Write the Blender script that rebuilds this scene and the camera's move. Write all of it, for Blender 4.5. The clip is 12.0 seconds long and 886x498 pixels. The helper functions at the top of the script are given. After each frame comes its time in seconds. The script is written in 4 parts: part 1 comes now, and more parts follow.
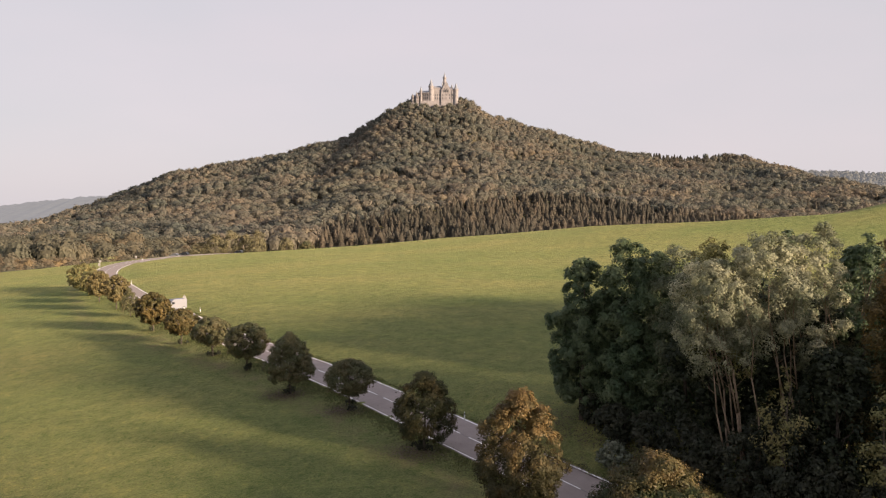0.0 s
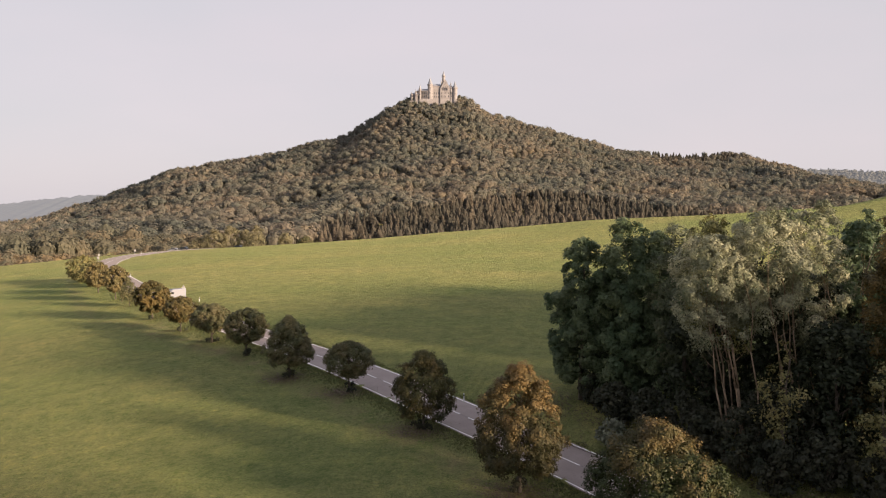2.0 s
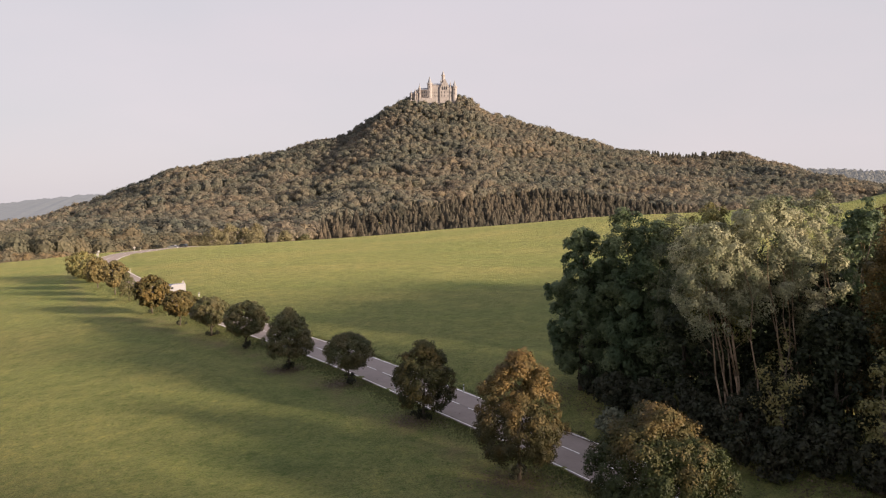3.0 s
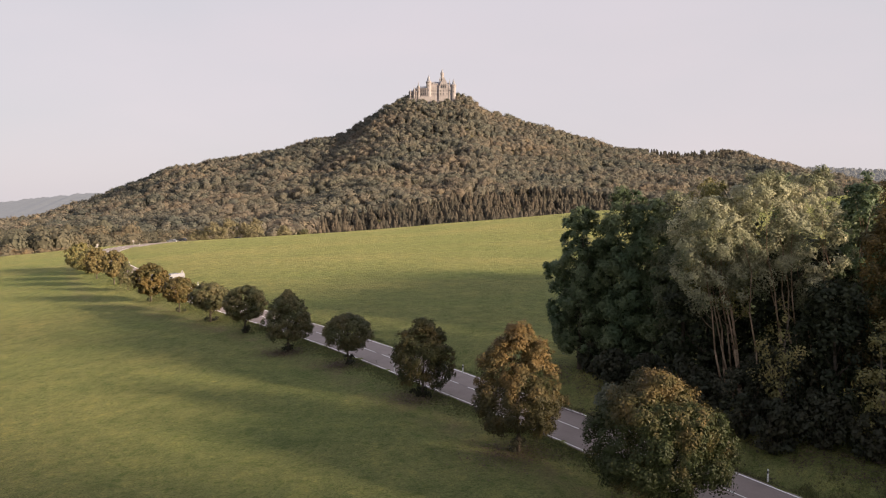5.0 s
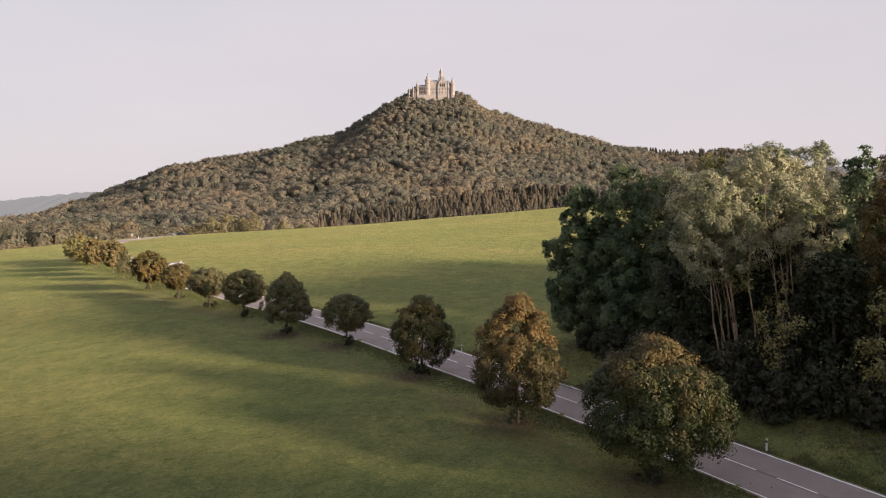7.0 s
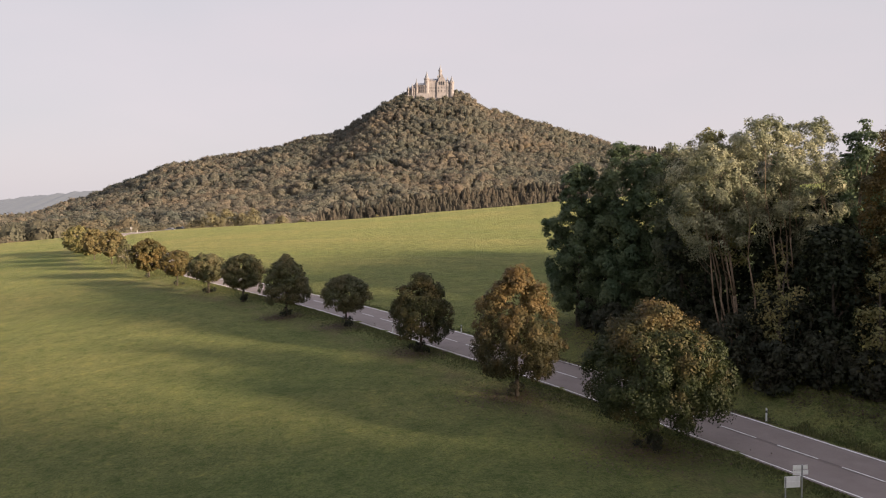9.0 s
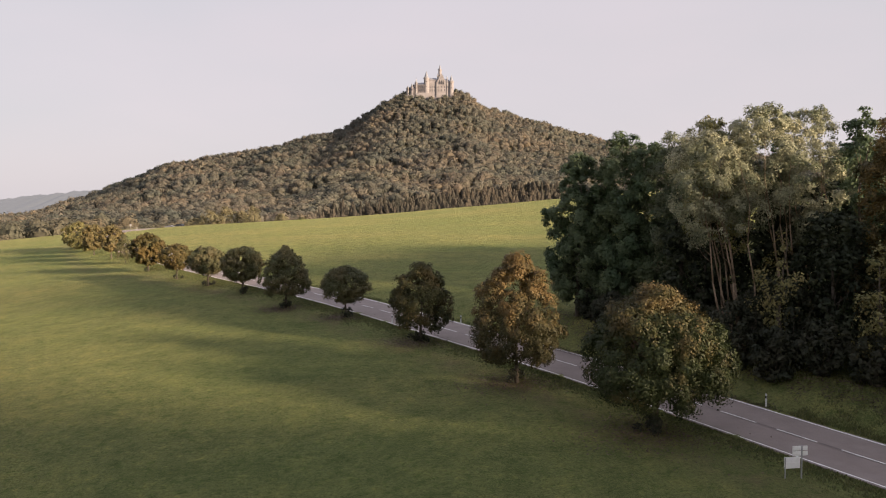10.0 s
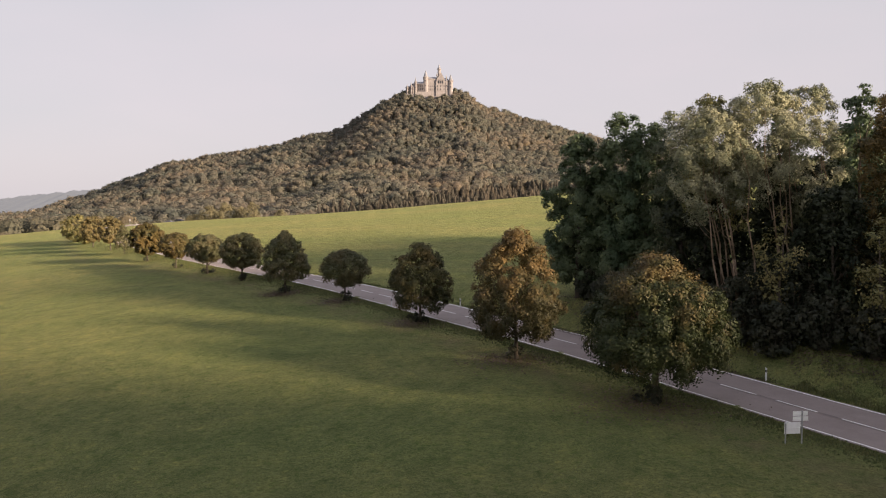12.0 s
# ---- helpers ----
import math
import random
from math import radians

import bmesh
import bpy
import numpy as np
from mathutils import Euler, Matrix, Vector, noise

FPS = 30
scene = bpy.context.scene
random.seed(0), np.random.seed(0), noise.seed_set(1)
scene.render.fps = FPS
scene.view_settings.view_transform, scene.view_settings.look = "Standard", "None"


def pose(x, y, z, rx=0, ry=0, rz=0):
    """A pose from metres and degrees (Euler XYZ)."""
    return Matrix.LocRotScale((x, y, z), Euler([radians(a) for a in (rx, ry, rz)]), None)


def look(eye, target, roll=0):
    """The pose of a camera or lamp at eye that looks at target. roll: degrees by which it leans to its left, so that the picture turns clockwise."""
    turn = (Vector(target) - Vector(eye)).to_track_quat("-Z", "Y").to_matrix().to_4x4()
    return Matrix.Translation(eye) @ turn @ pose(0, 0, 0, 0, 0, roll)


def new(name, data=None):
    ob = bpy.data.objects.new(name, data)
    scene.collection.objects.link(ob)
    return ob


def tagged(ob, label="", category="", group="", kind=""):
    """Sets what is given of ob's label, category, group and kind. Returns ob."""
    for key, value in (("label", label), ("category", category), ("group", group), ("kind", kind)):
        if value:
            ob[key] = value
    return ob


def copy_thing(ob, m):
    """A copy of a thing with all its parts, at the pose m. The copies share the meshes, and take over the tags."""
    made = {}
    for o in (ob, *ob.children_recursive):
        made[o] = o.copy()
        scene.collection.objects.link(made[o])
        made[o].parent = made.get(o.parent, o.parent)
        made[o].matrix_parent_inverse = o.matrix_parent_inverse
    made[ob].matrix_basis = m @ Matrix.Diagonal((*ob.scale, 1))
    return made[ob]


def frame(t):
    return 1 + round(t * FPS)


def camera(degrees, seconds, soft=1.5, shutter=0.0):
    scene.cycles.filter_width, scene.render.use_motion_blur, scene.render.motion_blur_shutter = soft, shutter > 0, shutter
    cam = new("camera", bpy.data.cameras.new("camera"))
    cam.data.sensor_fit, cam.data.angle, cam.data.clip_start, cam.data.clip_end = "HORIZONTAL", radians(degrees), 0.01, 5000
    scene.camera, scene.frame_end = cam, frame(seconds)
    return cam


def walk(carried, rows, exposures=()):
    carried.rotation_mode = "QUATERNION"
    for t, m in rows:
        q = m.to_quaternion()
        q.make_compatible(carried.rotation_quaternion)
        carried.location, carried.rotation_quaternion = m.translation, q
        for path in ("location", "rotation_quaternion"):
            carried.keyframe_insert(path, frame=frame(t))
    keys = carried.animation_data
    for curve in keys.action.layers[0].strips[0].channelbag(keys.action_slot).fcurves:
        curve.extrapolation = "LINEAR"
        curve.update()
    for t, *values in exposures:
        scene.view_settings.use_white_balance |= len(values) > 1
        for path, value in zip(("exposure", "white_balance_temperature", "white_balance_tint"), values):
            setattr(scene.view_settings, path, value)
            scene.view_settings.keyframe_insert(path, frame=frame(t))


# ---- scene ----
cam = camera(60.0, 12.0, soft=1.1)
# seconds, x, y, z, pitch, yaw: a drone that sinks slowly beside the road
PATH = [
    (0, 0.078, 0.244, 26.000, -2.199, -0.000),
    (0.5, 0.079, 0.226, 25.489, -2.217, -0.020),
    (1, 0.073, 0.207, 24.974, -2.236, -0.038),
    (1.5, 0.060, 0.188, 24.461, -2.255, -0.055),
    (2, 0.044, 0.169, 23.951, -2.273, -0.072),
    (2.5, 0.028, 0.147, 23.443, -2.289, -0.089),
    (3, 0.016, 0.120, 22.931, -2.303, -0.106),
    (3.5, 0.006, 0.089, 22.403, -2.318, -0.123),
    (4, -0.000, 0.056, 21.863, -2.334, -0.141),
    (4.5, -0.005, 0.023, 21.312, -2.350, -0.159),
    (5, -0.008, -0.009, 20.753, -2.365, -0.179),
    (5.5, -0.008, -0.040, 20.189, -2.380, -0.200),
    (6, -0.009, -0.069, 19.623, -2.394, -0.220),
    (6.5, -0.009, -0.091, 19.064, -2.406, -0.240),
    (7, -0.008, -0.105, 18.502, -2.418, -0.261),
    (7.5, -0.015, -0.110, 17.938, -2.431, -0.280),
    (8, -0.026, -0.111, 17.375, -2.443, -0.296),
    (8.5, -0.036, -0.112, 16.814, -2.455, -0.311),
    (9, -0.041, -0.116, 16.258, -2.466, -0.325),
    (9.5, -0.036, -0.123, 15.710, -2.475, -0.339),
    (10, -0.032, -0.125, 15.177, -2.482, -0.351),
    (10.5, -0.029, -0.119, 14.671, -2.486, -0.365),
    (11, -0.032, -0.115, 14.173, -2.489, -0.377),
    (11.5, -0.040, -0.112, 13.683, -2.492, -0.388),
    (12, -0.047, -0.111, 13.200, -2.493, -0.399),
]
walk(cam, [(t, pose(x, y, z, 90 + p, 0, yaw)) for t, x, y, z, p, yaw in PATH], exposures=[(0, 1.85, 6500, 10), (12, 1.85, 6500, 10)])

# ---------------------------------------------------------------- light
SUN_AZ, SUN_EL = math.atan2(0.84, -0.54), radians(12)      # from +y towards +x
world = bpy.data.worlds.new("world")
scene.world = world
world.use_nodes = True
wt = world.node_tree
sky = wt.nodes.new("ShaderNodeTexSky")
sky.sky_type, sky.sun_disc = "NISHITA", False
sky.sun_elevation, sky.sun_rotation = SUN_EL, SUN_AZ
sky.dust_density, sky.altitude = 4.0, 600
bg = wt.nodes["Background"]
gain = wt.nodes.new("ShaderNodeVectorMath")
gain.operation = "SCALE"
gain.inputs["Scale"].default_value = 0.04
veil = wt.nodes.new("ShaderNodeMix")
veil.data_type = "RGBA"
veil.inputs["Factor"].default_value = 0.86
tcw = wt.nodes.new("ShaderNodeTexCoord")
cloud = wt.nodes.new("ShaderNodeTexNoise")
cloud.inputs["Scale"].default_value, cloud.inputs["Detail"].default_value = 2.2, 4.0
cmap = wt.nodes.new("ShaderNodeMapping")
cmap.inputs["Scale"].default_value = (1.0, 1.0, 3.0)
tint = wt.nodes.new("ShaderNodeValToRGB")      # thin high cloud over the whole sky
tint.color_ramp.elements[0].position, tint.color_ramp.elements[0].color = 0.35, (0.209, 0.195, 0.205, 1)
tint.color_ramp.elements[1].position, tint.color_ramp.elements[1].color = 0.65, (0.224, 0.202, 0.212, 1)
wt.links.new(tcw.outputs["Generated"], cmap.inputs[0])
wt.links.new(cmap.outputs[0], cloud.inputs["Vector"])
wt.links.new(cloud.outputs["Fac"], tint.inputs[0])
# the veil thins to blue towards the zenith
lift_ = wt.nodes.new("ShaderNodeSeparateXYZ")
wt.links.new(tcw.outputs["Generated"], lift_.inputs[0])
zen = wt.nodes.new("ShaderNodeValToRGB")
zen.color_ramp.elements[0].position, zen.color_ramp.elements[0].color = 0.22, (1, 1, 1, 1)
zen.color_ramp.elements[1].position, zen.color_ramp.elements[1].color = 0.80, (0.91, 1.0, 1.12, 1)
wt.links.new(lift_.outputs["Z"], zen.inputs[0])
thin = wt.nodes.new("ShaderNodeMix")
thin.data_type, thin.blend_type = "RGBA", "MULTIPLY"
thin.inputs["Factor"].default_value = 1.0
wt.links.new(tint.outputs[0], thin.inputs["A"])
wt.links.new(zen.outputs[0], thin.inputs["B"])
wt.links.new(thin.outputs["Result"], veil.inputs["B"])
wt.links.new(sky.outputs[0], gain.inputs[0])
wt.links.new(gain.outputs[0], veil.inputs["A"])
wt.links.new(veil.outputs["Result"], bg.inputs["Color"])
bg.inputs["Strength"].default_value = 1.0

sun = new("sun", bpy.data.lights.new("sun", "SUN"))
sun.data.energy, sun.data.angle, sun.data.color = 3.6, radians(6), (1.0, 0.765, 0.55)
to_sun = Vector((math.sin(SUN_AZ) * math.cos(SUN_EL), math.cos(SUN_AZ) * math.cos(SUN_EL), math.sin(SUN_EL)))
sun.matrix_world = look((60, -40, 80), Vector((60, -40, 80)) - to_sun)

# ---------------------------------------------------------------- helpers of this scene
rng = np.random.default_rng(7)


def nodes_of(name):
    m = bpy.data.materials.new(name)
    m.use_nodes = True
    return m, m.node_tree, m.node_tree.nodes["Principled BSDF"]


def noise_node(nt, scale, detail=4.0, rough=0.55, stretch=None):
    tc = nt.nodes.new("ShaderNodeTexCoord")
    n = nt.nodes.new("ShaderNodeTexNoise")
    n.inputs["Scale"].default_value, n.inputs["Detail"].default_value, n.inputs["Roughness"].default_value = scale, detail, rough
    if stretch:
        mp = nt.nodes.new("ShaderNodeMapping")
        mp.inputs["Scale"].default_value = stretch[:3]
        mp.inputs["Rotation"].default_value = (0, 0, stretch[3])
        nt.links.new(tc.outputs["Object"], mp.inputs[0])
        nt.links.new(mp.outputs[0], n.inputs["Vector"])
    else:
        nt.links.new(tc.outputs["Object"], n.inputs["Vector"])
    return n.outputs["Fac"]


def ramp(nt, fac, stops):
    r = nt.nodes.new("ShaderNodeValToRGB")
    while len(r.color_ramp.elements) < len(stops):
        r.color_ramp.elements.new(0.5)
    for e, (p, c) in zip(r.color_ramp.elements, stops):
        e.position, e.color = p, (*c, 1) if len(c) == 3 else c
    nt.links.new(fac, r.inputs[0])
    return r.outputs[0]


def blend(nt, fac, a, b, mode="MIX"):
    m = nt.nodes.new("ShaderNodeMix")
    m.data_type, m.blend_type = "RGBA", mode
    for sock, v in ((m.inputs["Factor"], fac), (m.inputs["A"], a), (m.inputs["B"], b)):
        if isinstance(v, bpy.types.NodeSocket):
            nt.links.new(v, sock)
        elif isinstance(v, (int, float)):
            sock.default_value = v
        else:
            sock.default_value = (*v, 1)
    return m.outputs["Result"]


def bump(nt, p, height, strength, distance=0.05):
    b = nt.nodes.new("ShaderNodeBump")
    b.inputs["Strength"].default_value, b.inputs["Distance"].default_value = strength, distance
    nt.links.new(height, b.inputs["Height"])
    nt.links.new(b.outputs[0], p.inputs["Normal"])


def plain(name, color, rough=0.7, metal=0.0, vary=0.15, scale=3.0):
    m, nt, p = nodes_of(name)
    n = noise_node(nt, scale, 5)
    dark = tuple(c * (1 - vary) for c in color)
    light = tuple(min(1, c * (1 + vary)) for c in color)
    nt.links.new(ramp(nt, n, [(0.3, dark), (0.7, light)]), p.inputs["Base Color"])
    p.inputs["Roughness"].default_value, p.inputs["Metallic"].default_value = rough, metal
    return m


def leaf_material(name, green, other, share=0.5, scale=0.35, glow=0.3, vary=0.7, sunlit_span=None):
    """Leaves: two hues in drifts through the crown, each leaf a little different, light shining through."""
    m, nt, p = nodes_of(name)
    n = noise_node(nt, scale, 3)
    if sunlit_span:                                  # sunlit gold painted into the head of the tree, between two heights
        tc, xyz = nt.nodes.new("ShaderNodeTexCoord"), nt.nodes.new("ShaderNodeSeparateXYZ")
        head, less = nt.nodes.new("ShaderNodeMapRange"), nt.nodes.new("ShaderNodeMath")
        nt.links.new(tc.outputs["Object"], xyz.inputs[0])
        nt.links.new(xyz.outputs["Z"], head.inputs["Value"])
        for key, value in (("From Min", sunlit_span[0]), ("From Max", sunlit_span[1]), ("To Min", -0.12), ("To Max", 0.30)):
            head.inputs[key].default_value = value
        less.operation = "SUBTRACT"
        nt.links.new(n, less.inputs[0])
        nt.links.new(head.outputs[0], less.inputs[1])
        n = less.outputs[0]
    drift = ramp(nt, n, [(max(0, share - 0.16), other), (min(1, share + 0.16), green)])
    geo = nt.nodes.new("ShaderNodeNewGeometry")
    tint = ramp(nt, geo.outputs["Random Per Island"], [(0, (0.5, 0.52, 0.52)), (0.55, (1, 1, 1)), (0.9, (1.35, 1.3, 1.2)), (1, (1.9, 1.8, 1.55))])
    col = blend(nt, vary, drift, tint, "MULTIPLY")
    nt.links.new(col, p.inputs["Base Color"])
    p.inputs["Roughness"].default_value = 0.5
    p.inputs["Specular IOR Level"].default_value = 0.2
    tr = nt.nodes.new("ShaderNodeBsdfTranslucent")
    nt.links.new(col, tr.inputs["Color"])
    mix = nt.nodes.new("ShaderNodeMixShader")
    mix.inputs[0].default_value = glow
    nt.links.new(p.outputs[0], mix.inputs[1])
    nt.links.new(tr.outputs[0], mix.inputs[2])
    nt.links.new(mix.outputs[0], nt.nodes["Material Output"].inputs["Surface"])
    return m


def mesh_np(name, verts, faces, material, smooth=False):
    """A mesh from an (n, 3) array of points and an (m, k) array of corners."""
    verts, faces = np.asarray(verts, np.float32), np.asarray(faces, np.int32)
    me = bpy.data.meshes.new(name)
    me.vertices.add(len(verts))
    me.vertices.foreach_set("co", verts.ravel())
    k = faces.shape[1]
    me.loops.add(faces.size)
    me.loops.foreach_set("vertex_index", faces.ravel())
    me.polygons.add(len(faces))
    me.polygons.foreach_set("loop_start", np.arange(0, faces.size, k, dtype=np.int32))
    me.update(calc_edges=True)
    me.polygons.foreach_set("use_smooth", np.full(len(faces), smooth))
    me.materials.append(material)
    me.validate()
    return me


def part(name, bm, material, parent=None, label="", smooth=False):
    """Links a bmesh as one mesh object under a thing or a part."""
    me = bpy.data.meshes.new(name)
    bm.to_mesh(me)
    bm.free()
    me.materials.append(material)
    if smooth:
        me.polygons.foreach_set("use_smooth", np.full(len(me.polygons), True))
    ob = new(name, me)
    ob.parent = parent
    if label:
        tagged(ob, label)
    return ob


def box(bm, x0, x1, y0, y1, z0, z1, bevel=0.0):
    vs = bmesh.ops.create_cube(bm, size=1, matrix=Matrix.Translation(((x0 + x1) / 2, (y0 + y1) / 2, (z0 + z1) / 2)) @ Matrix.Diagonal((x1 - x0, y1 - y0, z1 - z0, 1)))["verts"]
    if bevel:
        es = list({e for v in vs for e in v.link_edges})
        bmesh.ops.bevel(bm, geom=es, offset=bevel, segments=2, affect="EDGES", profile=0.6)


def rod(bm, a, b, r0, r1=None, n=8):
    """A tapered round bar from a to b."""
    a, b = Vector(a), Vector(b)
    d = b - a
    m = Matrix.Translation((a + b) / 2) @ d.to_track_quat("Z", "Y").to_matrix().to_4x4()
    bmesh.ops.create_cone(bm, cap_ends=True, segments=n, radius1=r0, radius2=r0 if r1 is None else r1, depth=d.length, matrix=m)


def thing(name, x, y, z, label, category, group="", turn=0.0):
    ob = new(name)
    ob.matrix_basis = pose(x, y, z, 0, 0, turn)
    return tagged(ob, label, category, group)


# ---------------------------------------------------------------- lie of the land
GROUND = (3.71, 2.42, 6.33, -6.06, -2.37, -0.52, 1.79, 4.82, 2.42, 0.27)
# the hill's crest: across, height
CREST_X = (-1700, -1212, -1120, -950, -810, -733, -470, -393, -254, -161, -76, 71, 125, 257, 349, 489, 659, 798, 968, 1076, 1200, 1500)
CREST_Z = (-16, -10, 6, 56, 117, 145, 184, 210, 241, 303, 340, 343, 301, 263, 233, 199, 184, 190, 144, 117, 56, -5)
HILL_Y, FOOT_Y = 2100.0, 800.0
# the road's middle line
ROAD = [(62, -16, -1.2), (48, 8, -0.8), (36, 28, -0.3), (27.0, 45.35, 0.2), (13.6, 67.4, 1.45), (2.6, 83.4, 2.3), (-8.0, 98.9, 3.1), (-18.0, 112.6, 3.7), (-32, 130.5, 4.3),
        (-50, 154.5, 5.0), (-62, 173, 5.5), (-78, 196, 6.2), (-96, 226, 7.0), (-110, 250, 7.6), (-119.5, 275, 8.4), (-122, 298, 9.3), (-118, 322, 9.9), (-107, 350, 10.2), (-91, 385, 9.0), (-70, 430, 5.0)]
HALF = 3.6


def smooth_line(pts, step):
    """A Catmull-Rom line through pts, at even steps."""
    p = np.array(pts, float)
    p = np.vstack([2 * p[0] - p[1], p, 2 * p[-1] - p[-2]])
    out = []
    for i in range(1, len(p) - 2):
        t = np.linspace(0, 1, 24, endpoint=False)[:, None]
        a, b, c, d = p[i - 1], p[i], p[i + 1], p[i + 2]
        out.append(0.5 * (2 * b + (c - a) * t + (2 * a - 5 * b + 4 * c - d) * t ** 2 + (3 * b - a - 3 * c + d) * t ** 3))
    q = np.vstack([*out, p[-2:-1]])
    s = np.concatenate([[0], np.cumsum(np.linalg.norm(np.diff(q, axis=0), axis=1))])
    at = np.arange(0, s[-1], step)
    return np.stack([np.interp(at, s, q[:, k]) for k in range(q.shape[1])], 1)


LINE = smooth_line(ROAD, 1.0)
LINE, LINE_Z = LINE[:, :2], LINE[:, 2]


def valley(x):
    """The hollow between the fields and the hill."""
    return -4 - 6 / (1 + np.exp((np.asarray(x, float) + 170) / 25))


def field(x, y):
    """The open fields, before the road is cut in."""
    x, y = np.asarray(x, float), np.asarray(y, float)
    brow = np.interp(x, (-200, -150, -100, 0, 60, 100, 140), (300, 305, 318, 330, 312, 285, 264))
    yc = np.clip(np.minimum(y, brow), 5, 345)
    xc = np.clip(x, -(0.62 * yc + 12), 0.58 * yc + 12)
    a, b = xc / 100, (yc - 100) / 100
    z = sum(c * t for c, t in zip(GROUND, (1 + 0 * a, a, b, a * a, a * b, b * b, a ** 3, a * a * b, a * b * b, b ** 3)))
    out, along = (x - 21) * 0.82 + (y - 54.7) * 0.57, (y - 54.7) * 0.82 - (x - 21) * 0.57
    rise = np.clip((out - 4.5) / 5, 0, 1) * np.clip((45 - out) / 25, 0, 1)
    z = z + 1.4 * rise * rise * (3 - 2 * rise) * np.exp(-((along - 14) / 30) ** 4)      # bank under the copse
    z = z + 1.2 * np.clip((-x - 112) / 60, 0, 1) * np.clip((y - 205) / 100, 0, 1)
    s = np.clip((y - brow + 35) / np.interp(x, (-160, -115), (190, 330)), 0, 1)
    s = s * s * (3 - 2 * s)
    return z * (1 - s) + valley(x) * s + 6.5 * np.exp(-((x + 262) / 32) ** 2 - ((y - 598) / 20) ** 2)


def hill(x, y):
    y = np.asarray(y, float)
    w = np.clip((-x / np.maximum(y, 600) - 0.22) / 0.18, 0, 1)
    w = w * w * (3 - 2 * w)
    h = np.interp(x * (1 - w) + w * x * HILL_Y / np.clip(y, 900, HILL_Y), CREST_X, CREST_Z)     # a spur that falls away to the left
    q = np.clip((y - FOOT_Y) / (HILL_Y - FOOT_Y), 0, 1)
    front = 0.45 * q + 0.55 * q ** 2.4
    back = np.clip(1 - (y - HILL_Y) / 900, 0, 1)
    v = valley(x)
    folds = 16 * q * (1 - q) * (np.sin(x * 0.019 + 1.4 * np.sin(y * 0.008)) * np.sin(y * 0.015 + 0.8 + 0.004 * x) + 0.5 * np.sin(x * 0.043 - y * 0.021) + 0.9 * np.sin(y * 0.036 + 1.1 * np.sin(x * 0.006)))
    return v + (h - v) * np.where(y < HILL_Y, front, back) + folds


def open_land(x, y):
    return np.where(np.asarray(y) > 640, hill(np.asarray(x, float), np.asarray(y, float)), field(x, y))



def ground_z(x, y, under=0.0):
    """Height of the ground; the road is bedded into it, with a soft verge."""
    x, y = np.atleast_1d(np.asarray(x, float)), np.atleast_1d(np.asarray(y, float))
    z = open_land(x, y)
    near = np.where((y > -40) & (y < 445) & (x > -150) & (x < 90))[0]
    for lo in range(0, len(near), 4000):
        i = near[lo:lo + 4000]
        d = np.hypot(x[i, None] - LINE[None, :, 0], y[i, None] - LINE[None, :, 1])
        k = d.argmin(1)
        dist = d[np.arange(len(i)), k]
        w = np.clip((9.5 - dist) / 5.2, 0, 1)
        w = w * w * (3 - 2 * w)
        z[i] = z[i] * (1 - w) + (LINE_Z[k] - 0.03) * w - under * (dist < HALF - 0.1)
    return z


def gz(x, y):
    return float(ground_z(x, y)[0])


